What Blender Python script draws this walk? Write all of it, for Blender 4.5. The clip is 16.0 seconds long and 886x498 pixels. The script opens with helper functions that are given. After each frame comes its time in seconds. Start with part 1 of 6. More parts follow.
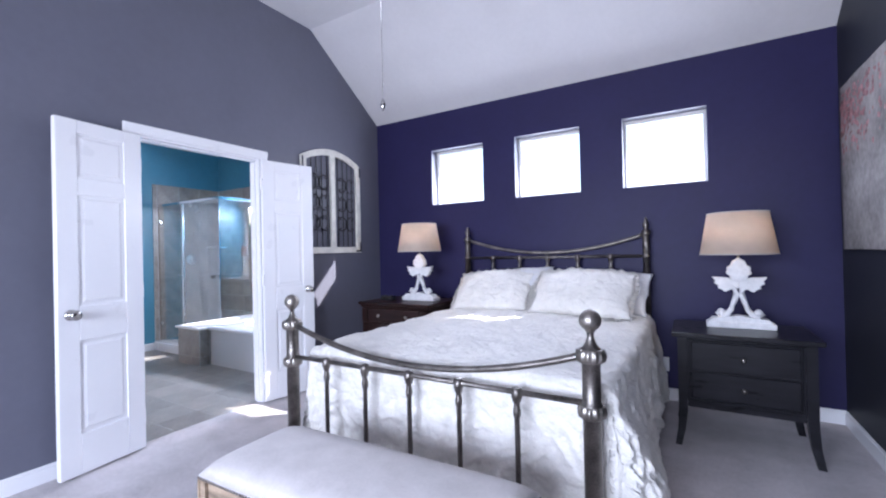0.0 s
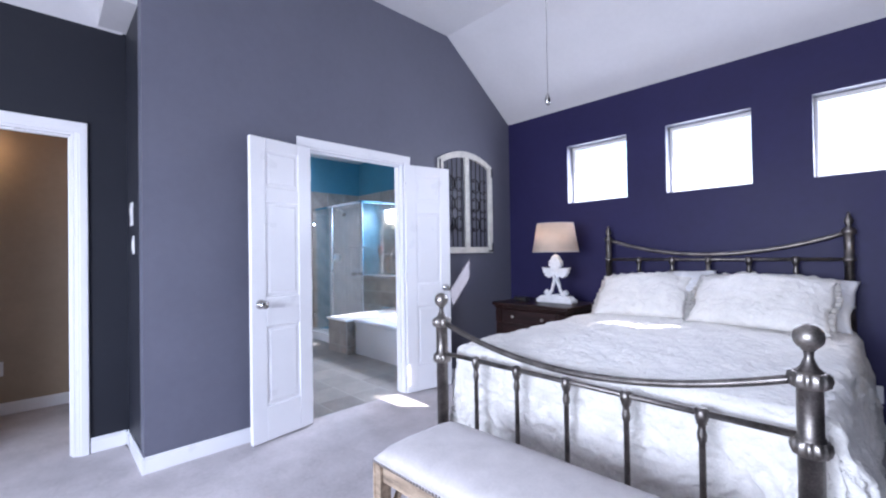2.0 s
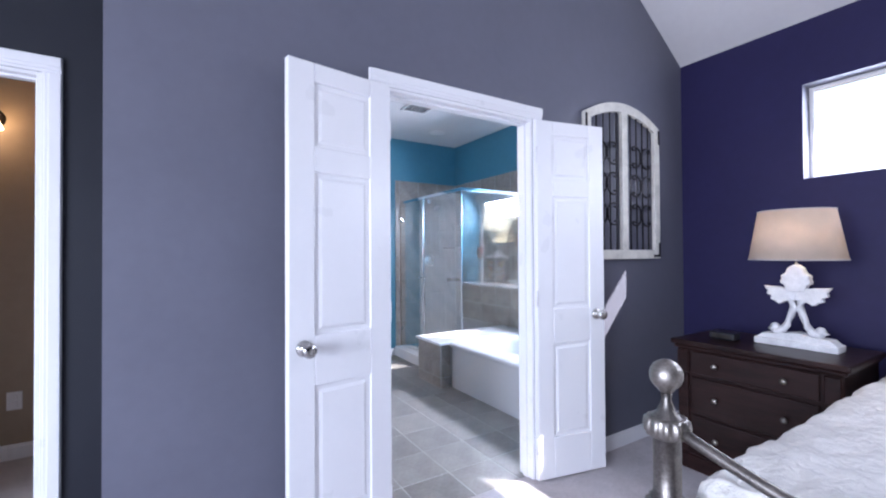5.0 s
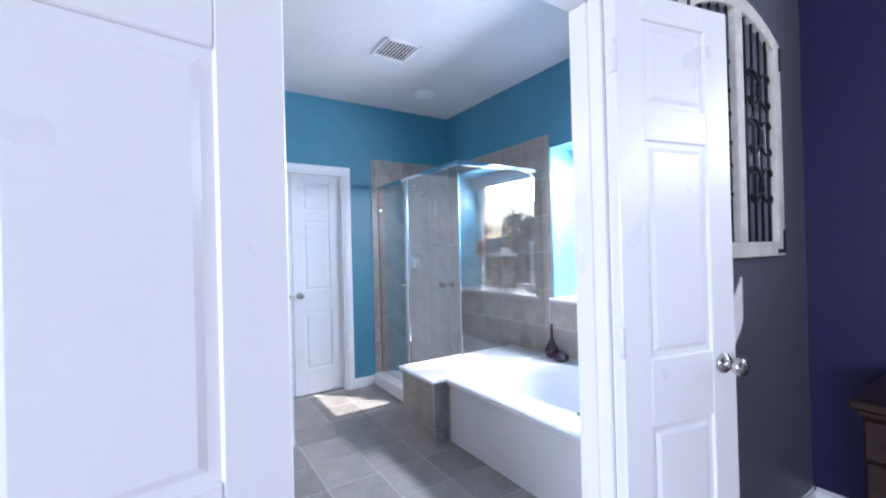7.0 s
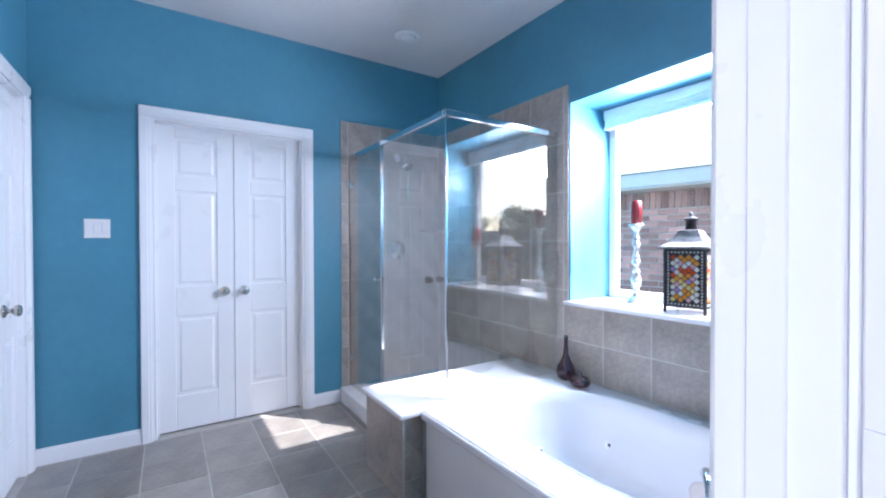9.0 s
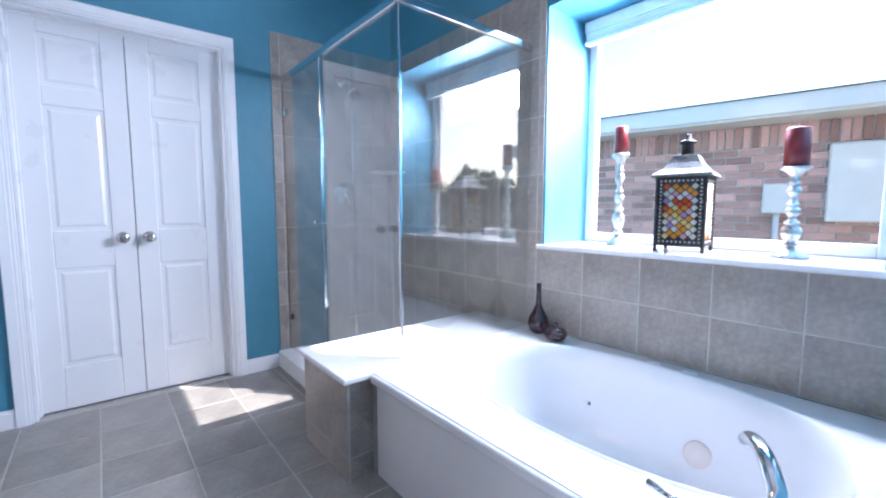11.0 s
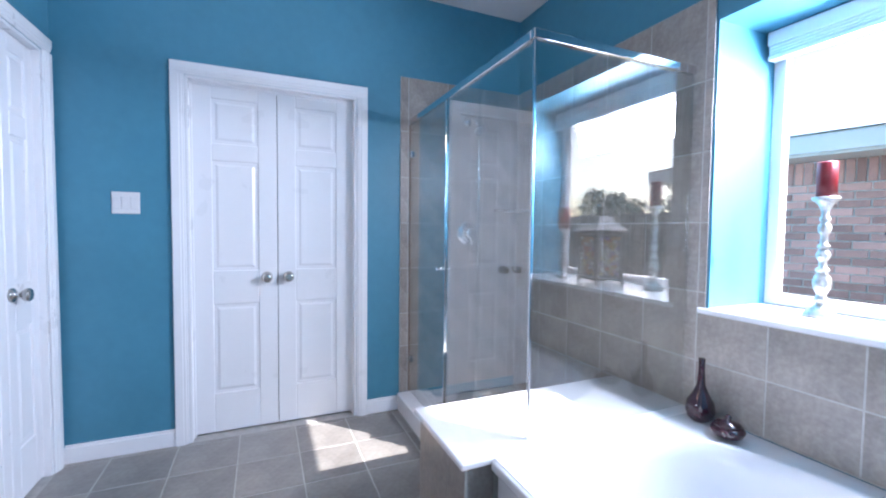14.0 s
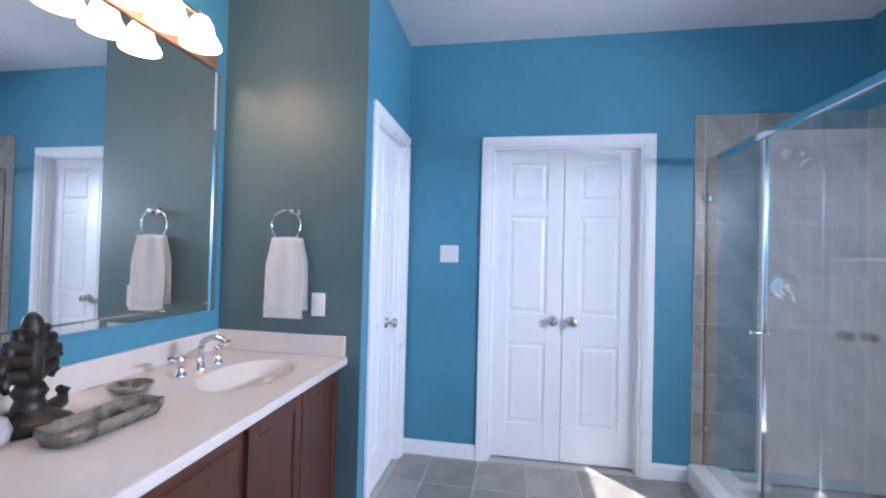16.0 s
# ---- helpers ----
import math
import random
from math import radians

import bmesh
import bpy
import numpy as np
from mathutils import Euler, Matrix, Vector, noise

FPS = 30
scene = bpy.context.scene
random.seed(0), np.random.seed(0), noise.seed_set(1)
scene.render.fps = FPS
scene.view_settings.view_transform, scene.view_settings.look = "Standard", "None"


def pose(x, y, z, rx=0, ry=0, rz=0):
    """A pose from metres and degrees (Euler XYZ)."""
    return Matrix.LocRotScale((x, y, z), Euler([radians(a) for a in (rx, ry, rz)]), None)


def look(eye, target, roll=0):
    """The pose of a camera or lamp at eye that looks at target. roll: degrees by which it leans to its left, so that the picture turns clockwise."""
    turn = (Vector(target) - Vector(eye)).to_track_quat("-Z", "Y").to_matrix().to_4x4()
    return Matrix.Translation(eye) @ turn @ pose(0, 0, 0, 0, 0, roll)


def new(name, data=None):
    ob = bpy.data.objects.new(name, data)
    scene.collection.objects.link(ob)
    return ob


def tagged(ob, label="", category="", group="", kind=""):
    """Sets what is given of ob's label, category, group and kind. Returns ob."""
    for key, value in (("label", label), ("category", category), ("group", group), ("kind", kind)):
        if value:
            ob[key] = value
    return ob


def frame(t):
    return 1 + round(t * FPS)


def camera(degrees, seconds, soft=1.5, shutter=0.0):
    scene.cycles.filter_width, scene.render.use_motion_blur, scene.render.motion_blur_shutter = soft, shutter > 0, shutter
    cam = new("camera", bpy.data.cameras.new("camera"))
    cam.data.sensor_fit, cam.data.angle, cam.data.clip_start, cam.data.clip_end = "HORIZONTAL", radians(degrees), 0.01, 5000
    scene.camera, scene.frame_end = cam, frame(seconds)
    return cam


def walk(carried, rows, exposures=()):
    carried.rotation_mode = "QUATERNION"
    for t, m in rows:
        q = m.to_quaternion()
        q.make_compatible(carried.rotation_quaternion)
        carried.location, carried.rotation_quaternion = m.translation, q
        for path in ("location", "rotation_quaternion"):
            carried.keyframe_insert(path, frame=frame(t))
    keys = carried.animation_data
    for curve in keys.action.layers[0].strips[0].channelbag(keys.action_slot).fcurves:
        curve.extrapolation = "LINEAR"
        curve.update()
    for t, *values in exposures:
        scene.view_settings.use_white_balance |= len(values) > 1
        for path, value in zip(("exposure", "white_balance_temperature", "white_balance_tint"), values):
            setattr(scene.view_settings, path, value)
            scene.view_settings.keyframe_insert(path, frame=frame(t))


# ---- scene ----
cam = camera(93.2, 16.0, soft=2.1)
EXPOSURE, KELVIN, TINT = 1.75, 6050, 15
PATH = [
    (0, (0.083, 0.262, 1.241), (-0.936, 1.983, 1.251), -1.3),
    (0.5, (0.037, 0.219, 1.236), (-1.09, 1.872, 1.241), -1.3),
    (1, (-0.004, 0.191, 1.235), (-1.246, 1.759, 1.242), -1.3),
    (1.5, (-0.045, 0.171, 1.232), (-1.39, 1.651, 1.251), -1.2),
    (2, (-0.092, 0.174, 1.246), (-1.534, 1.559, 1.267), -0.9),
    (2.5, (-0.186, 0.235, 1.266), (-1.717, 1.522, 1.284), -0.6),
    (3, (-0.332, 0.395, 1.278), (-1.956, 1.562, 1.301), -0.6),
    (3.5, (-0.499, 0.54, 1.289), (-2.189, 1.608, 1.314), -0.5),
    (4, (-0.751, 0.636, 1.286), (-2.459, 1.675, 1.317), -0.3),
    (6.5, (-2.043, 1.266, 1.297), (-3.717, 2.359, 1.307), -0.9),
    (7, (-2.284, 1.456, 1.303), (-3.962, 2.544, 1.313), -1.5),
    (7.5, (-2.49, 1.592, 1.302), (-4.159, 2.693, 1.307), -0.7),
    (8, (-2.695, 1.732, 1.297), (-4.359, 2.842, 1.298), -0.2),
    (8.5, (-2.817, 1.864, 1.285), (-4.491, 2.959, 1.276), -0.0),
    (11, (-3.261, 2.21, 1.081), (-4.8, 3.473, 0.896), 0.0),
    (11.5, (-3.294, 2.198, 1.092), (-4.77, 3.526, 0.85), 0.5),
    (12, (-3.384, 2.232, 1.064), (-4.834, 3.588, 0.824), 0.8),
    (12.5, (-3.459, 2.246, 1.058), (-4.924, 3.593, 0.857), 0.9),
    (13, (-3.458, 2.25, 1.132), (-5.018, 3.487, 0.937), 0.8),
    (13.5, (-3.447, 2.267, 1.186), (-5.151, 3.304, 1.039), 0.7),
    (14, (-3.457, 2.287, 1.224), (-5.291, 3.078, 1.134), 0.6),
    (14.5, (-3.476, 2.286, 1.257), (-5.415, 2.774, 1.227), 0.5),
    (15, (-3.466, 2.263, 1.273), (-5.459, 2.426, 1.299), 0.7),
    (15.5, (-3.434, 2.2, 1.313), (-5.43, 2.069, 1.343), 1.1),
    (16, (-3.38, 2.057, 1.339), (-5.351, 1.721, 1.369), 1.4),
]
walk(cam, [(t, look(eye, target, roll)) for t, eye, target, roll in PATH], [(0, EXPOSURE, KELVIN, TINT), (16, EXPOSURE, KELVIN, TINT)])

# ---- world, sun and large lights ----
SUN_TO = Vector((0.985, 0.94, 1.0)).normalized()
world = bpy.data.worlds.new("sky")
scene.world = world
world.use_nodes = True
_sky = world.node_tree.nodes.new("ShaderNodeTexSky")
_sky.sky_type = "NISHITA"
_sky.sun_disc = False
_sky.sun_elevation = math.asin(SUN_TO.z)
_sky.sun_rotation = math.atan2(SUN_TO.x, SUN_TO.y)
_bg = world.node_tree.nodes["Background"]
_bg.inputs["Strength"].default_value = 0.15
world.node_tree.links.new(_sky.outputs["Color"], _bg.inputs["Color"])


def lamp(name, kind, m, energy, color=(1, 1, 1), **more):
    data = bpy.data.lights.new(name, kind)
    data.energy, data.color = energy, color
    ob = new(name, data)
    ob.matrix_world = m
    if "size" in more:
        data.shape, data.size, data.size_y = "RECTANGLE", more["size"][0], more["size"][1]
    if "radius" in more:
        data.shadow_soft_size = more["radius"]
    if "angle" in more:
        data.angle = more["angle"]
    return ob


SUN = lamp("sun", "SUN", look(SUN_TO * 20, (0, 0, 0)), 5.0, (1, 0.95, 0.88), angle=radians(0.5))
SKYBLUE = (0.80, 0.86, 1.0)
# skylight standing in the window openings
lamp("window_light_south", "AREA", look((-0.8, -2.28, 1.40), (-0.8, 1.2, -0.35)), 74, SKYBLUE, size=(2.4, 1.3))
lamp("window_light_bath", "AREA", look((-4.02, 4.436, 1.89), (-4.02, 2.0, 1.25)), 36, (0.80, 0.86, 1.0), size=(0.86, 0.24))
for _x in (-2.0, -1.06, -0.1):
    lamp("window_light_clerestory", "AREA", look((_x, 4.2, 2.03), (_x, 0, 1.6)), 4, SKYBLUE, size=(0.52, 0.5))

# ---- materials ----
def mat(name, color, rough=0.6, metal=0.0, vary=0.06, scale=6.0, bump=0.0, bump_scale=60.0, spec=0.5, coat=0.0, grime=0.0, rand=0.0, stretch=None, sheen=0.0, relief=0.003):
    """Principled surface with colour variation at two scales, and fine relief."""
    m = bpy.data.materials.new(name)
    m.use_nodes = True
    nt = m.node_tree
    N, L = nt.nodes, nt.links
    b = N["Principled BSDF"]
    b.inputs["Roughness"].default_value = rough
    b.inputs["Metallic"].default_value = metal
    b.inputs["Specular IOR Level"].default_value = spec
    b.inputs["Coat Weight"].default_value = coat
    b.inputs["Sheen Weight"].default_value = sheen
    tc = N.new("ShaderNodeTexCoord")
    vec = tc.outputs["Object"]
    if stretch:
        mp = N.new("ShaderNodeMapping")
        mp.inputs["Scale"].default_value = stretch
        L.new(vec, mp.inputs["Vector"])
        vec = mp.outputs["Vector"]
    n1 = N.new("ShaderNodeTexNoise")
    n1.inputs["Scale"].default_value = scale
    n1.inputs["Detail"].default_value = 5
    L.new(vec, n1.inputs["Vector"])
    n2 = N.new("ShaderNodeTexNoise")
    n2.inputs["Scale"].default_value = scale * 9
    n2.inputs["Detail"].default_value = 3
    L.new(vec, n2.inputs["Vector"])
    mx = N.new("ShaderNodeMix")
    mx.inputs["Factor"].default_value = 0.35
    L.new(n1.outputs["Fac"], mx.inputs["A"])
    L.new(n2.outputs["Fac"], mx.inputs["B"])
    fac = mx.outputs["Result"]
    if rand:
        oi = N.new("ShaderNodeObjectInfo")
        m2 = N.new("ShaderNodeMix")
        m2.inputs["Factor"].default_value = rand
        L.new(fac, m2.inputs["A"])
        L.new(oi.outputs["Random"], m2.inputs["B"])
        fac = m2.outputs["Result"]
    cr = N.new("ShaderNodeValToRGB")
    lo = [max(0, c * (1 - vary * 2.2)) for c in color]
    hi = [min(1, c * (1 + vary * 2.2)) for c in color]
    cr.color_ramp.elements[0].position, cr.color_ramp.elements[1].position = 0.3, 0.7
    cr.color_ramp.elements[0].color = (*lo, 1)
    cr.color_ramp.elements[1].color = (*hi, 1)
    L.new(fac, cr.inputs["Fac"])
    L.new(cr.outputs["Color"], b.inputs["Base Color"])
    rr = N.new("ShaderNodeMapRange")
    rr.inputs["To Min"].default_value = max(0.02, rough - 0.08)
    rr.inputs["To Max"].default_value = min(1, rough + 0.08)
    L.new(n1.outputs["Fac"], rr.inputs["Value"])
    L.new(rr.outputs["Result"], b.inputs["Roughness"])
    if bump:
        nb = N.new("ShaderNodeTexNoise")
        nb.inputs["Scale"].default_value = bump_scale
        nb.inputs["Detail"].default_value = 4
        L.new(vec, nb.inputs["Vector"])
        bp = N.new("ShaderNodeBump")
        bp.inputs["Strength"].default_value = bump
        bp.inputs["Distance"].default_value = relief
        L.new(nb.outputs["Fac"], bp.inputs["Height"])
        L.new(bp.outputs["Normal"], b.inputs["Normal"])
    return m


def glass(name, color=(1, 1, 1), rough=0.0, ior=0.025):
    m = bpy.data.materials.new(name)
    m.use_nodes = True
    N, L = m.node_tree.nodes, m.node_tree.links
    out = N["Material Output"]
    N.remove(N["Principled BSDF"])
    t, g, f, x = N.new("ShaderNodeBsdfTransparent"), N.new("ShaderNodeBsdfGlossy"), N.new("ShaderNodeLayerWeight"), N.new("ShaderNodeMixShader")
    t.inputs["Color"].default_value = (*color, 1)
    g.inputs["Roughness"].default_value = rough
    pw, ml = N.new("ShaderNodeMath"), N.new("ShaderNodeMath")
    pw.operation, ml.operation = "POWER", "MULTIPLY_ADD"
    pw.inputs[1].default_value, ml.inputs[1].default_value, ml.inputs[2].default_value = 2.6, 0.85, ior
    L.new(f.outputs["Facing"], pw.inputs[0])
    L.new(pw.outputs["Value"], ml.inputs[0])
    L.new(ml.outputs["Value"], x.inputs["Fac"])
    L.new(t.outputs["BSDF"], x.inputs[1])
    L.new(g.outputs["BSDF"], x.inputs[2])
    L.new(x.outputs["Shader"], out.inputs["Surface"])
    return m


def glow(name, color, strength):
    m = bpy.data.materials.new(name)
    m.use_nodes = True
    b = m.node_tree.nodes["Principled BSDF"]
    b.inputs["Base Color"].default_value = (*color, 1)
    b.inputs["Emission Color"].default_value = (*color, 1)
    b.inputs["Emission Strength"].default_value = strength
    b.inputs["Roughness"].default_value = 0.3
    return m


GREY = mat("grey_wall_paint", (0.132, 0.135, 0.176), 0.5, vary=0.03, scale=2.5, bump=0.12, bump_scale=170)
INDIGO = mat("indigo_wall_paint", (0.022, 0.019, 0.072), 0.5, vary=0.05, scale=2.5, bump=0.12, bump_scale=170, spec=0.25)
# wall grey darkened: the shade on entry and side walls is in the colour
SHADED_GREY = mat("shaded_grey_paint", (0.023, 0.025, 0.034), 0.5, vary=0.03, scale=2.5, bump=0.12, bump_scale=170, spec=0.3)
# greyer and darker than TEAL, for the alcove end wall
GREYED_TEAL = mat("greyed_teal_wall", (0.080, 0.132, 0.142), 0.42, vary=0.04, scale=2.5, bump=0.14, bump_scale=170)
TEAL = mat("teal_wall_paint", (0.072, 0.25, 0.355), 0.42, vary=0.04, scale=2.5, bump=0.14, bump_scale=170)
TAN = mat("tan_wall_paint", (0.36, 0.28, 0.20), 0.6, vary=0.04, scale=2.5, bump=0.12, bump_scale=170)
CEIL = mat("white_ceiling_paint", (0.66, 0.65, 0.665), 0.8, vary=0.02, scale=3, bump=0.25, bump_scale=120)
WHITE = mat("white_gloss_paint", (0.86, 0.86, 0.88), 0.30, vary=0.006, scale=5, bump=0.04, bump_scale=12)
CARPET = mat("beige_carpet", (0.50, 0.46, 0.47), 0.95, vary=0.10, scale=5, bump=0.9, bump_scale=420, spec=0.1, sheen=0.3)
TILE = mat("grey_floor_tile", (0.285, 0.265, 0.245), 0.34, vary=0.16, scale=5, bump=0.10, bump_scale=30, rand=0.25)
WTILE = mat("taupe_wall_tile", (0.345, 0.305, 0.275), 0.3, vary=0.17, scale=6, bump=0.06, bump_scale=30, rand=0.1)
GROUT = mat("light_grout", (0.49, 0.475, 0.455), 0.9, vary=0.08, scale=30)
ACRYL = mat("white_acrylic", (0.69, 0.69, 0.71), 0.12, vary=0.01, scale=3)
MARBLE = mat("white_cultured_marble", (0.80, 0.79, 0.80), 0.16, vary=0.03, scale=4)
CREAM = mat("cream_cultured_marble", (0.64, 0.575, 0.54), 0.14, vary=0.02, scale=4)
CHROME = mat("polished_chrome", (0.78, 0.79, 0.80), 0.08, 1.0, vary=0.01)
NICKEL = mat("satin_nickel", (0.55, 0.54, 0.52), 0.22, 1.0, vary=0.04, scale=20)
PEWTER = mat("antique_pewter", (0.21, 0.19, 0.175), 0.42, 1.0, vary=0.25, scale=16, bump=0.08, bump_scale=90)
PALEPEWTER = mat("brushed_pewter", (0.36, 0.33, 0.30), 0.42, 1.0, vary=0.22, scale=16, bump=0.08, bump_scale=90)
BLACKWOOD = mat("black_painted_wood", (0.012, 0.0115, 0.015), 0.3, vary=0.25, scale=6, bump=0.05, bump_scale=60, stretch=(1, 6, 6), spec=0.22)
REDWOOD = mat("dark_cherry_wood", (0.020, 0.008, 0.007), 0.34, vary=0.4, scale=5, bump=0.05, bump_scale=50, stretch=(1, 7, 7), spec=0.3)
CHERRY = mat("cherry_cabinet_wood", (0.078, 0.027, 0.018), 0.33, vary=0.15, scale=5, bump=0.04, bump_scale=40, stretch=(7, 7, 1))
OAK = mat("limed_oak", (0.36, 0.27, 0.19), 0.6, vary=0.25, scale=6, bump=0.2, bump_scale=50, stretch=(1, 7, 7))
LINEN = mat("oatmeal_linen", (0.62, 0.58, 0.57), 0.9, vary=0.05, scale=10, bump=0.35, bump_scale=700, spec=0.1, sheen=0.3)
COTTON = mat("white_cotton", (0.80, 0.79, 0.80), 0.85, vary=0.03, scale=8, bump=0.3, bump_scale=300, spec=0.15)
DAMASK = mat("ivory_damask", (0.82, 0.79, 0.745), 0.42, vary=0.05, scale=9, bump=0.85, bump_scale=30, spec=0.35, sheen=0.1, relief=0.020)
LAMPWHITE = mat("distressed_white_paint", (0.80, 0.79, 0.80), 0.6, vary=0.08, scale=14, bump=0.3, bump_scale=60)
TOWEL = mat("pink_white_terry", (0.91, 0.89, 0.89), 0.95, vary=0.02, scale=20, bump=0.15, bump_scale=300, spec=0.05)
BROWNTOWEL = mat("brown_terry", (0.14, 0.11, 0.10), 0.95, vary=0.1, scale=20, bump=0.9, bump_scale=380, spec=0.05)
IRON = mat("black_wrought_iron", (0.025, 0.024, 0.028), 0.5, 0.6, vary=0.2, scale=20, bump=0.1)
CREAMPAINT = mat("cream_distressed_paint", (0.70, 0.68, 0.62), 0.55, vary=0.1, scale=14, bump=0.2, bump_scale=60)
REDWAX = mat("red_wax", (0.17, 0.008, 0.014), 0.35, vary=0.1, scale=12)
SILVER = mat("mercury_silver", (0.74, 0.72, 0.70), 0.34, 0.75, vary=0.4, scale=25, bump=0.15, bump_scale=60)
PLUM = mat("plum_glazed_ceramic", (0.030, 0.008, 0.016), 0.1, vary=0.3, scale=10, coat=0.5)
BRICK = mat("red_brick", (0.60, 0.36, 0.325), 0.9, vary=0.16, scale=10, bump=0.5, bump_scale=90, rand=0.5)
MORTAR = mat("pale_mortar", (0.80, 0.77, 0.75), 0.95, vary=0.1, scale=20, bump=0.4, bump_scale=120)
SHINGLE = mat("grey_shingle", (0.17, 0.16, 0.16), 0.95, vary=0.25, scale=9, bump=0.5, bump_scale=60)
# paled so that the unseen ground bounces sunlight onto the neighbour's wall
GRASS = mat("pale_grass", (0.24, 0.22, 0.14), 0.95, vary=0.3, scale=3, bump=0.6, bump_scale=40)
FENCEWOOD = mat("weathered_fence", (0.20, 0.17, 0.15), 0.9, vary=0.25, scale=6, rand=0.5, stretch=(6, 6, 1))
BARK = mat("bark", (0.09, 0.07, 0.05), 0.95, vary=0.3, scale=8, bump=0.8, bump_scale=20)
LEAF = mat("leaves", (0.055, 0.085, 0.035), 0.7, vary=0.35, scale=2)
PLASTIC = mat("white_plastic", (0.78, 0.77, 0.78), 0.35, vary=0.02)
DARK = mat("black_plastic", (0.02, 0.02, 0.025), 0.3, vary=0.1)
STONE = mat("mottled_soapstone", (0.115, 0.096, 0.078), 0.28, vary=0.8, scale=20, bump=0.1, bump_scale=40)
BRONZE = mat("aged_bronze", (0.035, 0.028, 0.024), 0.45, 0.4, vary=0.4, scale=20, bump=0.15)
WALNUT = mat("walnut_plate", (0.20, 0.115, 0.08), 0.35, vary=0.2, scale=6, stretch=(1, 6, 6))
GLASS = glass("clear_glass", ior=0.004)
SHOWERGLASS = glass("shower_glass", (0.965, 0.98, 0.975), 0.0, 0.10)



def shade_material():
    m = mat("linen_lampshade", (0.66, 0.57, 0.49), 0.85, vary=0.04, scale=18, bump=0.25, bump_scale=500, spec=0.1)
    N, L = m.node_tree.nodes, m.node_tree.links
    b = N["Principled BSDF"]
    tr, mx = N.new("ShaderNodeBsdfTranslucent"), N.new("ShaderNodeMixShader")
    tr.inputs["Color"].default_value = (0.85, 0.70, 0.55, 1)
    mx.inputs["Fac"].default_value = 0.35
    L.new(b.outputs["BSDF"], mx.inputs[1])
    L.new(tr.outputs["BSDF"], mx.inputs[2])
    L.new(mx.outputs["Shader"], N["Material Output"].inputs["Surface"])
    return m


SHADE = shade_material()
FROST = glow("lit_frosted_glass", (1.0, 0.72, 0.47), 4.6)
SCONCE = glow("lit_sconce_glass", (1.0, 0.64, 0.34), 3.2)
MIRROR = mat("mirror_silver", (0.86, 0.88, 0.88), 0.02, 1.0, vary=0.0)
_r = MIRROR.node_tree.nodes["Principled BSDF"].inputs["Roughness"]
MIRROR.node_tree.links.remove(_r.links[0])
_r.default_value = 0.008


def canvas_material():
    m = mat("abstract_canvas", (0.27, 0.25, 0.25), 0.8, vary=0.25, scale=3, bump=0.3, bump_scale=60)
    return m


CANVAS = canvas_material()


# ---- mesh helpers ----
def quad_box(bm, x0, x1, y0, y1, z0, z1, bevel=0.0, m=None, segs=1):
    c = Vector(((x0 + x1) / 2, (y0 + y1) / 2, (z0 + z1) / 2))
    mm = Matrix.Translation(c) @ Matrix.Diagonal((abs(x1 - x0), abs(y1 - y0), abs(z1 - z0), 1))
    if m is not None:
        mm = m @ mm
    r = bmesh.ops.create_cube(bm, size=1, matrix=mm)
    if bevel:
        es = {e for v in r["verts"] for e in v.link_edges}
        bmesh.ops.bevel(bm, geom=list(es), offset=bevel, segments=segs, affect="EDGES", profile=0.5)
    return r


def box(x0, x1, y0, y1, z0, z1, bevel=0.0, segs=1):
    bm = bmesh.new()
    quad_box(bm, x0, x1, y0, y1, z0, z1, bevel, None, segs)
    return bm


def lathe(bm, profile, at=(0, 0, 0), segs=20, m=None):
    """profile: (radius, height) from bottom to top."""
    rings = []
    for r, z in profile:
        ring = []
        for i in range(segs):
            a = 2 * math.pi * i / segs
            p = Vector((at[0] + r * math.cos(a), at[1] + r * math.sin(a), at[2] + z))
            ring.append(bm.verts.new(m @ p if m is not None else p))
        rings.append(ring)
    for a, b in zip(rings, rings[1:]):
        for i in range(segs):
            bm.faces.new((a[i], a[(i + 1) % segs], b[(i + 1) % segs], b[i])).smooth = True
    bm.faces.new(list(reversed(rings[0])))
    bm.faces.new(rings[-1])
    return bm


def tube(bm, path, radius, segs=10, flat=1.0, caps=True):
    """A bar along a path of points; radius a number or one a point; flat squeezes it along y."""
    pts = [Vector(p) for p in path]
    rings = []
    up = Vector((0, 0, 1))
    for i, p in enumerate(pts):
        d = (pts[min(i + 1, len(pts) - 1)] - pts[max(i - 1, 0)]).normalized()
        ref = up if abs(d.z) < 0.9 else Vector((0, 1, 0))
        s = d.cross(ref).normalized()
        u = s.cross(d).normalized()
        r = radius[i] if isinstance(radius, (list, tuple)) else radius
        ring = []
        for k in range(segs):
            a = 2 * math.pi * k / segs
            o = s * math.cos(a) * r + u * math.sin(a) * r
            o.y *= flat
            ring.append(bm.verts.new(p + o))
        rings.append(ring)
    for a, b in zip(rings, rings[1:]):
        for k in range(segs):
            bm.faces.new((a[k], b[k], b[(k + 1) % segs], a[(k + 1) % segs])).smooth = True
    if caps:
        bm.faces.new(rings[0])
        bm.faces.new(list(reversed(rings[-1])))
    return bm


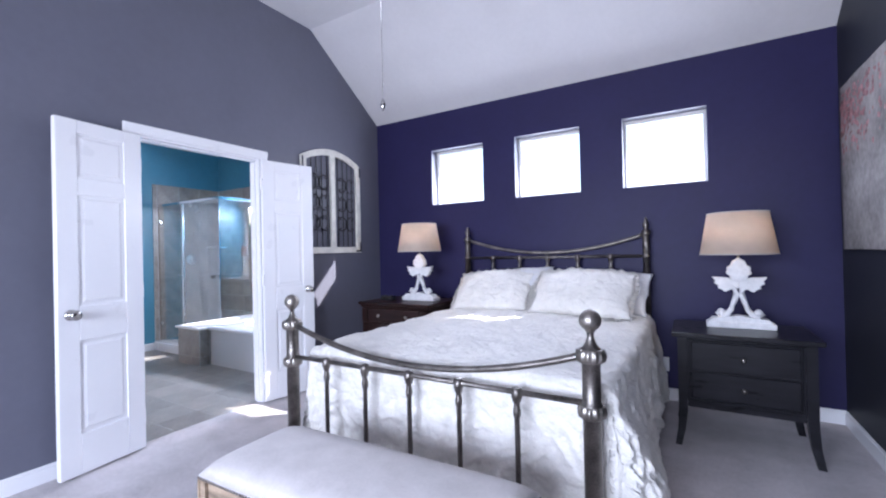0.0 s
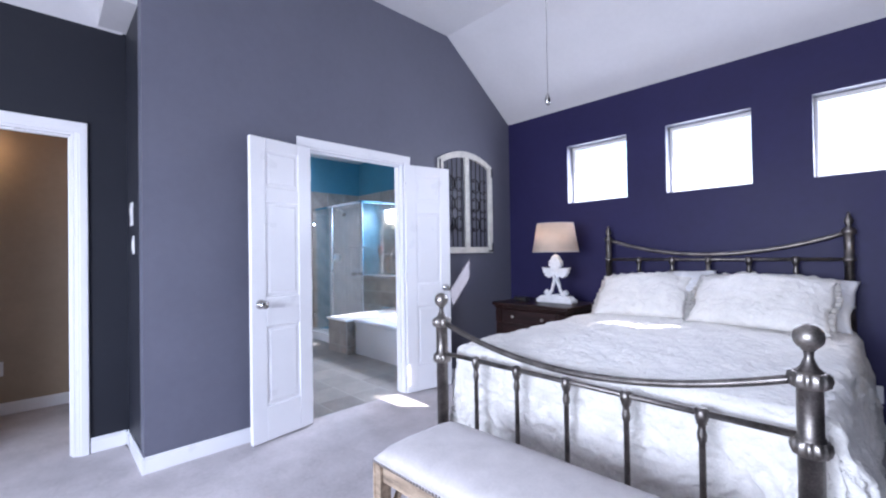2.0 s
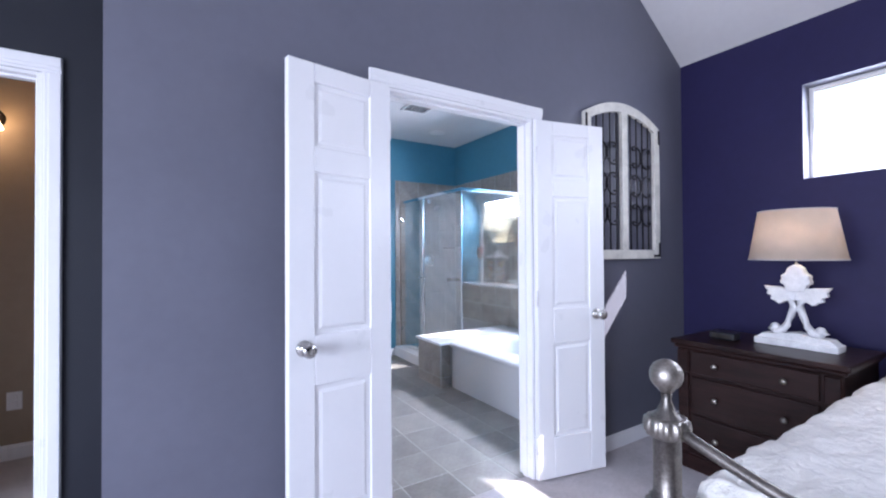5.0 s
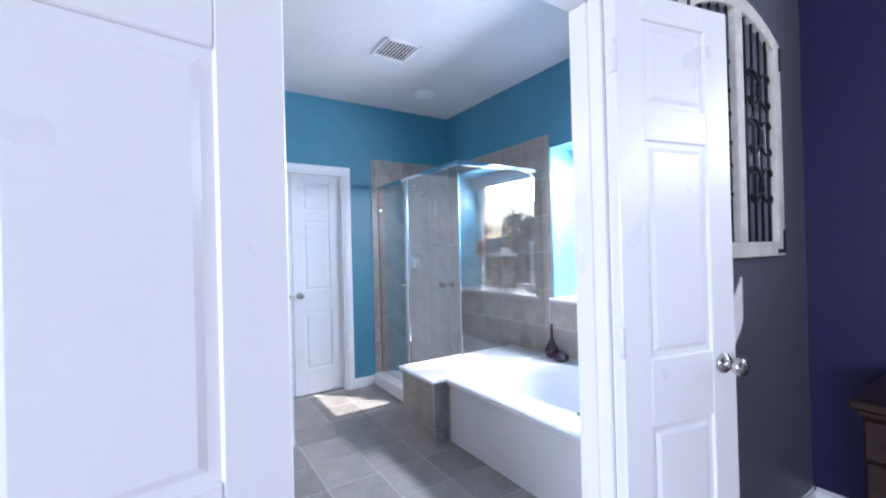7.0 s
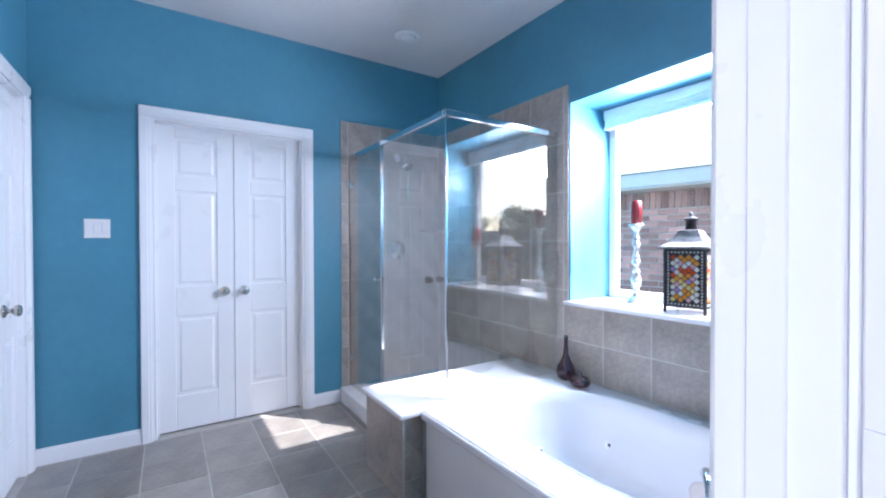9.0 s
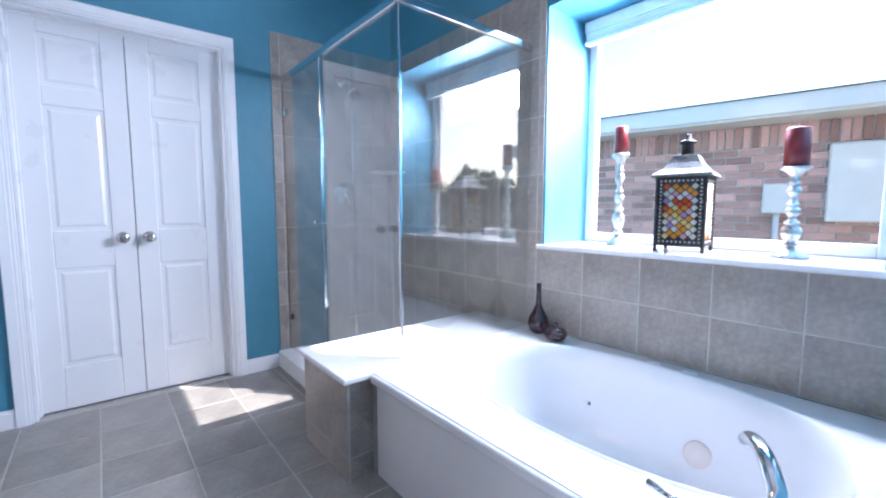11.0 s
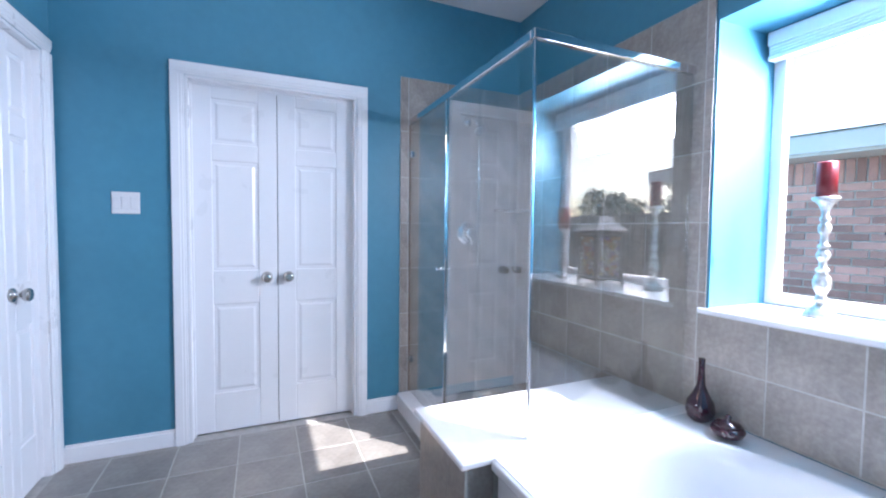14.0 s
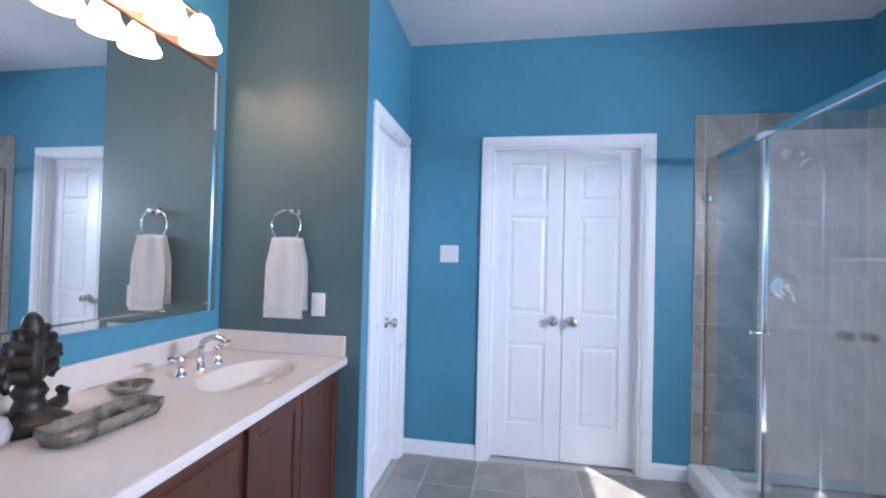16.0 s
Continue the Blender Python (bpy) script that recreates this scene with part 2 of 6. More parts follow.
def extrude_outline(bm, pts, y0, y1, bevel=0.0):
    """An outline in x and z, made thick along y."""
    vs = [bm.verts.new((x, y0, z)) for x, z in pts]
    f = bm.faces.new(vs)
    r = bmesh.ops.extrude_face_region(bm, geom=[f])
    nv = [g for g in r["geom"] if isinstance(g, bmesh.types.BMVert)]
    bmesh.ops.translate(bm, verts=nv, vec=(0, y1 - y0, 0))
    bmesh.ops.recalc_face_normals(bm, faces=bm.faces[:])
    if bevel:
        es = [e for e in bm.edges if e.calc_face_angle(0) > 0.8]
        bmesh.ops.bevel(bm, geom=es, offset=bevel, segments=1, affect="EDGES")
    return bm


def mesh_of(name, bm, *mats):
    me = bpy.data.meshes.new(name)
    bmesh.ops.recalc_face_normals(bm, faces=bm.faces[:])
    bm.to_mesh(me)
    bm.free()
    for m in mats:
        me.materials.append(m)
    return me


def part(name, bm, material, parent=None, label="", m=None):
    ob = new(name, mesh_of(name, bm, material))
    if parent is not None:
        ob.parent = parent
    if m is not None:
        ob.matrix_local = m
    if label:
        ob["label"] = label
    return ob


def thing(name, label, category, at=None, group="", kind=""):
    ob = new(name)
    ob.empty_display_size = 0.1
    if at is not None:
        ob.matrix_basis = at
    return tagged(ob, label, category, group, kind)


def single(name, bm, material, label, category, kind="", at=None, group=""):
    ob = part(name, bm, material)
    if at is not None:
        ob.matrix_basis = at
    return tagged(ob, label, category, group, kind)


# ---- structure ----
def wall(name, axis, a0, a1, u0, u1, z0, z1, holes, front, back, label):
    """A wall between a0 and a1 along axis, from u0 to u1 the other way, with rectangular holes (u0, u1, z0, z1).
    front paints the face towards a1, back the face towards a0."""
    us = sorted({u0, u1, *[h[0] for h in holes], *[h[1] for h in holes]})
    zs = sorted({z0, z1, *[h[2] for h in holes], *[h[3] for h in holes]})
    us = [u for u in us if u0 <= u <= u1]
    zs = [z for z in zs if z0 <= z <= z1]

    def full(i, j):
        if not (0 <= i < len(us) - 1 and 0 <= j < len(zs) - 1):
            return False
        cu, cz = (us[i] + us[i + 1]) / 2, (zs[j] + zs[j + 1]) / 2
        return not any(h[0] < cu < h[1] and h[2] < cz < h[3] for h in holes)

    bm = bmesh.new()
    seen = {}

    def v(a, u, z):
        k = (a, u, z)
        if k not in seen:
            seen[k] = bm.verts.new((a, u, z) if axis == "x" else (u, a, z))
        return seen[k]

    for i in range(len(us) - 1):
        for j in range(len(zs) - 1):
            if not full(i, j):
                continue
            p, q, r, s = us[i], us[i + 1], zs[j], zs[j + 1]
            bm.faces.new((v(a1, p, r), v(a1, q, r), v(a1, q, s), v(a1, p, s))).material_index = 0
            bm.faces.new((v(a0, p, r), v(a0, p, s), v(a0, q, s), v(a0, q, r))).material_index = 1
            for ok, e in ((full(i - 1, j), ((p, r), (p, s))), (full(i + 1, j), ((q, r), (q, s))), (full(i, j - 1), ((p, r), (q, r))), (full(i, j + 1), ((p, s), (q, s)))):
                if not ok:
                    (ua, za), (ub, zb) = e
                    bm.faces.new((v(a0, ua, za), v(a1, ua, za), v(a1, ub, zb), v(a0, ub, zb))).material_index = 0
    ob = new(name, mesh_of(name, bm, front, back))
    return tagged(ob, label, "wall", kind="structure")


XW, YN = -3.05, 4.10          # bedroom's west and north walls
BW, BN, BE = -6.16, 4.06, -3.16  # bathroom's west, north and east walls
WIN = [(-2.305, -1.70), (-1.362, -0.753), (-0.40, 0.208)]
wall("wall_west", "x", BE, XW, 0.60, 4.10, 0, 3.45, [(1.602, 2.534, 0, 2.06)], GREY, TEAL, "grey painted bedroom wall with a wide doorway")
wall("wall_north", "y", YN, 4.26, BE, 1.09, 0, 2.9, [(a, b, 1.74, 2.325) for a, b in WIN], GREY, INDIGO, "deep indigo painted accent wall with three small windows")
wall("wall_east", "x", 0.97, 1.09, -2.42, YN, 0, 3.5, [], GREY, SHADED_GREY, "grey painted bedroom side wall, shade put into its colour")
wall("wall_south", "y", -2.42, -2.30, -3.72, 0.97, 0, 3.5, [(-2.5, 0.5, 0.65, 2.35)], GREY, GREY, "grey painted bedroom wall with a wide window")
wall("wall_hall", "x", -3.72, -3.62, -2.30, 0.60, 0, 3.0, [(-0.52, 0.328, 0, 2.05)], SHADED_GREY, TAN, "grey painted wall with a doorway, shade put into its colour")
wall("wall_return", "y", 0.60, 0.66, -3.72, BE, 0, 3.45, [], TEAL, SHADED_GREY, "grey painted wall beside the bedroom entry, shade put into its colour")
wall("wall_vanity", "y", 0.44, 0.555, -5.45, -3.72, 0, 2.9, [], TEAL, TEAL, "teal painted bathroom wall behind the vanity")
wall("wall_bath_north", "y", BN, 4.50, -6.30, BE, 0, 2.9, [(-4.655, -3.385, 0.872, 2.12)], TEAL, TEAL, "teal painted bathroom wall with a deep window recess")
wall("wall_bath_west", "x", -6.30, BW, 1.21, BN, 0, 2.9, [(1.90, 2.845, 0, 2.06)], TEAL, TEAL, "teal painted bathroom wall with a closet doorway")
wall("wall_bath_closet", "y", 1.21, 1.33, BW, -5.334, 0, 2.9, [(-6.065, -5.485, 0, 2.06)], TEAL, TEAL, "teal painted bathroom wall with a narrow doorway")
wall("wall_alcove", "x", -5.45, -5.33, 0.555, 1.328, 0, 2.9, [], GREYED_TEAL, TEAL, "greyed teal end wall of the vanity alcove")
wall("wall_hall_back", "x", -5.20, -5.00, -1.6, 0.36, 0, 2.6, [], TAN, TAN, "tan painted hall wall lit by a sconce")
wall("wall_hall_north", "y", 0.36, 0.43, -5.20, -3.72, 0, 2.6, [], TAN, TAN, "tan painted hall side wall")
wall("wall_hall_south", "y", -1.7, -1.6, -5.20, -3.72, 0, 2.6, [], TAN, TAN, "tan painted hall side wall")


def slab(name, pts, z, thick, material, label):
    bm = bmesh.new()
    a = [bm.verts.new((x, y, zz)) for x, y, zz in pts]
    b = [bm.verts.new((x, y, zz + thick)) for x, y, zz in pts]
    bm.faces.new(a)
    bm.faces.new(list(reversed(b)))
    for i in range(len(a)):
        j = (i + 1) % len(a)
        bm.faces.new((a[i], b[i], b[j], a[j]))
    ob = new(name, mesh_of(name, bm, material))
    return tagged(ob, label, "ceiling" if "ceil" in name else "floor", kind="structure")


HZ, SZ, KY = 3.42, 2.705, 3.12
slab("ceiling_slope", [(BE, KY, HZ), (1.08, KY, HZ), (1.08, YN + 0.02, SZ), (BE, YN + 0.02, SZ)], 0, 0.1, CEIL, "white textured sloping ceiling above the bed")
slab("ceiling_flat", [(XW - 0.02, -2.4, HZ), (1.08, -2.4, HZ), (1.08, KY, HZ), (XW - 0.02, KY, HZ)], 0, 0.1, CEIL, "white textured flat bedroom ceiling")
slab("ceiling_entry_slope", [(-3.64, -2.4, 2.735), (XW, -2.4, HZ), (XW, 0.58, HZ), (-3.64, 0.58, 2.735)], 0, 0.1, CEIL, "white textured sloping ceiling by the entry")
slab("ceiling_bath", [(-6.3, 0.45, 2.77), (BE, 0.45, 2.77), (BE, 4.2, 2.77), (-6.3, 4.2, 2.77)], 0, 0.1, CEIL, "white textured bathroom ceiling")
slab("ceiling_hall", [(-5.2, -1.7, 2.5), (-3.7, -1.7, 2.5), (-3.7, 0.43, 2.5), (-5.2, 0.43, 2.5)], 0, 0.1, CEIL, "white hall ceiling")
slab("floor_carpet", [(-3.10, -2.4, -0.1), (1.05, -2.4, -0.1), (1.05, 4.2, -0.1), (-3.10, 4.2, -0.1)], 0, 0.1, CARPET, "beige cut-pile bedroom carpet")
slab("floor_carpet_hall", [(-5.2, -2.4, -0.1), (-3.10, -2.4, -0.1), (-3.10, 0.62, -0.1), (-5.2, 0.43, -0.1)], 0, 0.1, CARPET, "beige cut-pile hall carpet")
FLOOR_TILE = slab("floor_tile", [(-6.3, 0.5, -0.104), (-3.10, 0.65, -0.104), (-3.10, 4.2, -0.104), (-6.3, 4.2, -0.104)], 0, 0.1025, GROUT, "grey square ceramic floor tiles with light grout")


def baseboard(x0, y0, x1, y1, side):
    """A moulded skirting along a wall; side: the unit step into the room."""
    bm = bmesh.new()
    sx, sy = side
    for t, z0, z1 in ((0.014, 0, 0.082), (0.008, 0.082, 0.096)):
        quad_box(bm, min(x0, x1, x0 + sx * t, x1 + sx * t), max(x0, x1, x0 + sx * t, x1 + sx * t), min(y0, y1, y0 + sy * t, y1 + sy * t), max(y0, y1, y0 + sy * t, y1 + sy * t), z0, z1, 0.002)
    single("baseboard", bm, WHITE, "white painted moulded baseboard", "baseboard", "structure")


for a in ((XW, 0.60, XW, 1.53, (1, 0)), (XW, 2.61, XW, YN, (1, 0)), (XW + 0.014, YN, 0.97, YN, (0, -1)), (0.97, -2.3, 0.97, YN - 0.014, (-1, 0)), (-3.62, 0.60, XW + 0.014, 0.60, (0, -1)), (-3.62, 0.40, -3.62, 0.585, (1, 0)), (-3.62, -2.3, -3.62, -0.6, (1, 0)),
          (BW, 1.345, BW, 1.835, (1, 0)), (BW, 2.912, BW, 3.12, (1, 0)), (BW, 1.33, -6.13, 1.33, (0, 1)), (-5.42, 1.33, -5.33, 1.33, (0, 1)), (-5.33, 1.24, -5.33, 1.33, (1, 0)), (-5.00, -1.6, -5.00, 0.36, (1, 0)), (BE, 2.62, BE, 2.98, (-1, 0)), (BE, 0.66, BE, 1.49, (-1, 0))):
    baseboard(*a)


def casing(name, axis, face, side, u0, u1, top, w=0.068, jamb=None):
    """Door trim round an opening; face: the wall's face; side: +1 or -1 into the room; jamb: the lining's depth."""
    root = thing(name, "white painted moulded door casing", "door trim", kind="structure")

    def piece(nm, ua, ub, za, zb):
        bm = bmesh.new()
        for k, (off, t) in enumerate(((0.0, 0.012), (0.010, 0.018), (0.024, 0.022))):
            e = 0.0012 * k
            if nm == "head":
                p, q, r, s = ua + e, ub - e, za + off, zb - e
            else:
                p, q, r, s = (ua + e, ub - off, za - e, zb - e) if nm == "left" else (ua + off, ub - e, za - e, zb - e)
            f0, f1 = sorted((face, face + side * t))
            if axis == "x":
                quad_box(bm, f0, f1, p, q, r, s, 0.003)
            else:
                quad_box(bm, p, q, f0, f1, r, s, 0.003)
        part("trim_" + ("head" if nm == "head" else "side"), bm, WHITE, root)

    piece("left", u0 - w, u0, 0, top)
    piece("right", u1, u1 + w, 0, top)
    piece("head", u0 - w, u1 + w, top, top + w)
    if jamb:
        j0, j1 = sorted(jamb)
        for p, q, r, s in ((u0, u0 + 0.016, 0, top - 0.016), (u1 - 0.016, u1, 0, top - 0.016), (u0, u1, top - 0.016, top)):
            bm = box(j0, j1, p, q, r, s, 0.002) if axis == "x" else box(p, q, j0, j1, r, s, 0.002)
            part("jamb", bm, WHITE, root)
            mid = (j0 + j1) / 2
            # stop moulding
            bm = bmesh.new()
            if r == 0:
                p2, q2 = (q, q + 0.01) if p == u0 else (p - 0.01, p)
                r2, s2 = r, s
            else:
                p2, q2, r2, s2 = p + 0.016, q - 0.016, r - 0.01, r
            if axis == "x":
                quad_box(bm, mid - 0.02, mid + 0.015, p2, q2, r2, s2, 0.001)
            else:
                quad_box(bm, p2, q2, mid - 0.02, mid + 0.015, r2, s2, 0.001)
            part("stop", bm, WHITE, root)
    return root


casing("door_trim_bath", "x", XW, 1, 1.602, 2.534, 2.06, jamb=(BE - 0.002, XW + 0.002))
casing("door_trim_bath_inner", "x", BE, -1, 1.602, 2.534, 2.06)
casing("door_trim_hall", "x", -3.62, 1, -0.52, 0.328, 2.05, jamb=(-3.722, -3.618))
casing("door_trim_closet", "x", BW, 1, 1.90, 2.845, 2.06, jamb=(-6.30, BW + 0.002))
casing("door_trim_linen", "y", 1.33, 1, -6.065, -5.485, 2.06, jamb=(1.21, 1.332))


# ---- doors: one column of three raised panels ----
def knob(parent, x, z, y_face, out):
    """A round satin knob on a door leaf; the leaf lies in x and z, out: +1 or -1 along y."""
    bm = bmesh.new()
    m = Matrix.Translation((x, y_face, z)) @ Matrix.Rotation(radians(-90 * out), 4, "X")
    lathe(bm, [(0.032, 0), (0.032, 0.006), (0.026, 0.012), (0.013, 0.016), (0.011, 0.034), (0.020, 0.038), (0.028, 0.048), (0.029, 0.058), (0.024, 0.066), (0.010, 0.069)], m=m, segs=24)
    part("knob", bm, NICKEL, parent, "satin nickel round knob")


def door_leaf(name, label, w, h, at, knob_x=None, hinge=True, group="", th=0.035):
    root = thing(name, label, "door", at, group, "structure")
    st, c = min(0.105, w * 0.24), th / 2
    rails = [(0, 0.23), (0.76, 0.96), (1.60, 1.70), (1.955, h)]
    part("door_core", box(0.01, w - 0.01, -0.008, 0.008, 0.01, h - 0.01), WHITE, root)
    for a, b in ((0, st), (w - st, w)):
        part("stile", box(a, b, -c, c, 0, h, 0.003), WHITE, root)
    for a, b in rails:
        part("rail", box(st, w - st, -c, c, a, b, 0.003), WHITE, root)
    for (_, a), (b, _) in zip(rails, rails[1:]):
        bm = bmesh.new()
        g = 0.012
        quad_box(bm, st + g, w - st - g, -c + 0.004, c - 0.004, a + g, b - g)
        for sgn in (-1, 1):
            fs = [f for f in bm.faces if abs(f.normal.y - sgn) < 0.01]
            o = bmesh.ops.inset_region(bm, faces=fs, thickness=0.028, depth=0)
            for e in {v for f in o["faces"] for v in f.verts} - {v for f in fs for v in f.verts}:
                e.co.y -= sgn * 0.008
        part("panel", bm, WHITE, root)
    if knob_x is not None:
        for s in (-1, 1):
            knob(root, knob_x, 0.915, s * c, s)
    if hinge:
        for z in (0.2, 1.02, h - 0.2):
            bm = bmesh.new()
            lathe(bm, [(0.007, -0.045), (0.007, 0.045)], at=(-0.006, -c - 0.002, z), segs=10)
            quad_box(bm, -0.004, 0.0, -c + 0.002, c - 0.004, z - 0.044, z + 0.044)
            part("hinge", bm, WHITE, root, "white painted butt hinge")
    return root


def along(x0, y0, x1, y1, z=0.012):
    a = math.atan2(y1 - y0, x1 - x0)
    return Matrix.Translation((x0, y0, z)) @ Matrix.Rotation(a, 4, "Z")


LW, LH = 0.462, 2.032
door_leaf("door_1", "white panelled door leaf folded open against the wall", LW, LH, along(-3.015, 1.615, -2.940, 1.160), LW - 0.06)
door_leaf("door_2", "white panelled door leaf swung open beside the doorway", LW, LH, along(-3.020, 2.523, -2.925, 2.975), LW - 0.06)
door_leaf("door_3", "closed white panelled closet door", 0.454, 2.03, along(-6.24, 1.917, -6.24, 2.371), 0.395, group="closet door pair")
door_leaf("door_4", "closed white panelled closet door", 0.454, 2.03, along(-6.24, 2.829, -6.24, 2.375), 0.395, group="closet door pair")
door_leaf("door_5", "closed narrow white panelled bifold door leaf", 0.270, 2.03, along(-5.502, 1.285, -5.772, 1.285), None, group="bifold door")
door_leaf("door_6", "closed narrow white panelled bifold door leaf", 0.270, 2.03, along(-6.048, 1.285, -5.778, 1.285), 0.235, group="bifold door")
# unseen blocks: black puts shade in the closet gaps, white keeps bifold gaps pale
single("closet_backing", box(-6.9, -6.31, 1.3, 3.3, 0, 2.2), DARK, "unseen black block behind the closet doors, shading their gaps", "closet", "structure")
single("linen_backing", box(-6.15, -5.46, 0.70, 1.205, 0, 2.2), WHITE, "unseen white block behind the bifold door, keeping its gaps pale", "closet", "structure")


# ---- windows ----
def window(name, x0, x1, z0, z1, y, label, fw=0.03, sill=None):
    root = thing(name, label, "window", kind="structure")
    for a, b, c, d in ((x0, x0 + fw, z0, z1), (x1 - fw, x1, z0, z1), (x0 + fw, x1 - fw, z0, z0 + fw), (x0 + fw, x1 - fw, z1 - fw, z1)):
        part("window_frame", box(a, b, y - 0.02, y + 0.03, c, d, 0.004), PLASTIC, root)
    p = part("pane", box(x0 + fw, x1 - fw, y + 0.004, y + 0.008, z0 + fw, z1 - fw), GLASS, root)
    p.visible_shadow = False
    return root


for i, (a, b) in enumerate(WIN):
    window("window_%d" % (i + 1), a, b, 1.74, 2.325, 4.225, "small square window with a white vinyl frame", 0.022)
window("window_4", -4.655, -3.385, 0.90, 2.12, 4.465, "large bathroom window with a white frame over the tub", 0.05)
window("window_5", -2.5, 0.5, 0.65, 2.35, -2.37, "wide bedroom window with a white frame", 0.05)
single("window_sill", box(-4.69, -3.35, 4.03, 4.44, 0.874, 0.898, 0.004), MARBLE, "white marble window sill over the tub", "window sill", "structure")
# unseen eave, added to block sun at the top of the small windows
single("sun_trim_eave", box(-3.0, 1.6, 4.26, 4.72, 2.58, 2.80, 0.01), PLASTIC, "unseen white eave added to trim the sun through the windows", "roof eave", "structure")

# ---- bathroom: tub, deck and shower ----
DZ = 0.435
def tub():
    root = thing("bathtub", "white acrylic oval soaking tub set in a rectangular deck", "bathtub")
    x0, x1, y0, y1 = -4.688, -3.17, 3.02, 4.045
    cx, cy, ra, rb = -3.95, 3.55, 0.63, 0.385
    bm = bmesh.new()
    n = 64
    rings = []
    spec = [(1.0, DZ + 0.012), (0.985, DZ + 0.020), (0.955, DZ + 0.012), (0.93, DZ - 0.05), (0.88, DZ - 0.20), (0.80, DZ - 0.32), (0.66, DZ - 0.375), (0.3, DZ - 0.385)]
    outer = []
    for i in range(n):
        a = 2 * math.pi * i / n
        dx, dy = math.cos(a), math.sin(a)
        k = min(((x1 - cx) / dx if dx > 0 else (x0 - cx) / dx) if abs(dx) > 1e-6 else 9, ((y1 - cy) / dy if dy > 0 else (y0 - cy) / dy) if abs(dy) > 1e-6 else 9)
        outer.append((cx + dx * k, cy + dy * k, a))
    # corners of the deck: move the nearest rim point onto each
    for qx in (x0, x1):
        for qy in (y0, y1):
            i = min(range(n), key=lambda i: (outer[i][0] - qx) ** 2 + (outer[i][1] - qy) ** 2)
            outer[i] = (qx, qy, outer[i][2])
    rings.append([bm.verts.new((x, y, 0.41)) for x, y, a in outer])
    rings.append([bm.verts.new((x, y, DZ)) for x, y, a in outer])
    for s, z in spec:
        ring = []
        for x, y, a in outer:
            b = math.atan2((y - cy) / rb, (x - cx) / ra)
            ex = 2.4
            c_, s_ = math.cos(b), math.sin(b)
            px = math.copysign(abs(c_) ** (2 / ex), c_) * ra * s
            py = math.copysign(abs(s_) ** (2 / ex), s_) * rb * s
            ring.append(bm.verts.new((cx + px, cy + py, z)))
        rings.append(ring)
    for j, (a, b) in enumerate(zip(rings, rings[1:])):
        for i in range(n):
            f = bm.faces.new((a[i], a[(i + 1) % n], b[(i + 1) % n], b[i]))
            f.smooth = j > 1
    bm.faces.new(rings[-1])
    part("tub_shell", bm, ACRYL, root)
    bm = bmesh.new()
    quad_box(bm, x0, x1, 3.035, 3.06, 0.0, 0.40, 0.003)
    part("apron", bm, ACRYL, root, "plain white front apron")
    bm = bmesh.new()
    quad_box(bm, x0, x1, 3.005, 3.06, 0.395, 0.432, 0.008, None, 2)
    part("deck_lip", bm, ACRYL, root)
    for jx, jy, jz, r in ((-4.24, 3.86, 0.22, 0.022), (-3.62, 3.87, 0.22, 0.022), (-4.42, 3.55, 0.2, 0.022)):
        bm = bmesh.new()
        d = Vector((cx - jx, cy - jy, 0.15)).normalized()
        m = Matrix.Translation(Vector((jx, jy, jz)) - d * 0.005) @ d.to_track_quat("Z", "Y").to_matrix().to_4x4()
        lathe(bm, [(r, 0), (r, 0.006), (r * 0.8, 0.012), (r * 0.4, 0.012), (r * 0.3, 0.004)], m=m)
        jet = part("jet", bm, PLASTIC, root, "round whirlpool jet")
        # no opening here: a dark disc paints the shade inside the jet's hole
        part("hole_shade", lathe(bmesh.new(), [(r * 0.36, 0.0125), (r * 0.34, 0.0145), (r * 0.08, 0.0145)], m=m), BRONZE, jet, "dark disc painting the shaded jet hole")
    bm = bmesh.new()
    m = Matrix.Translation((-3.80, 3.872, 0.18)) @ Matrix.Rotation(radians(80), 4, "X")
    lathe(bm, [(0.05, -0.01), (0.05, 0.008), (0.044, 0.012), (0.01, 0.012)], m=m, segs=28)
    part("suction_cover", bm, CREAM, root, "round cream suction cover")
    for bx in (-4.02, -3.88):
        bm = bmesh.new()
        lathe(bm, [(0.03, 0), (0.03, 0.006), (0.022, 0.012), (0.005, 0.012)], at=(bx, 3.975, DZ + 0.002))
        part("air_control", bm, ACRYL, root, "round white air control")


tub()


def tub_faucet():
    root = thing("tub_faucet", "chrome arched tub spout with two lever handles", "faucet", Matrix.Translation((-3.42, 3.11, DZ)))
    bm = bmesh.new()
    lathe(bm, [(0.032, 0), (0.032, 0.01), (0.022, 0.02), (0.018, 0.05)])
    pts = [(0, 0, 0.03)] + [(-0.055 * (1 - math.cos(a)), 0.095 * (1 - math.cos(a)), 0.10 + 0.075 * math.sin(a)) for a in np.linspace(0, 2.5, 14)]
    tube(bm, pts, [0.017] * 3 + [0.017 - 0.0003 * i for i in range(12)], 14)
    part("spout", bm, CHROME, root)
    for dx, dy in ((-0.13, -0.035), (0.12, 0.04)):
        bm = bmesh.new()
        lathe(bm, [(0.028, 0), (0.028, 0.008), (0.016, 0.02), (0.014, 0.045), (0.018, 0.055), (0.006, 0.062)], at=(dx, dy, 0))
        tube(bm, [(dx, dy, 0.05), (dx - 0.04, dy + 0.01, 0.06), (dx - 0.09, dy + 0.015, 0.062)], [0.009, 0.008, 0.010], 10)
        part("lever_handle", bm, CHROME, root)


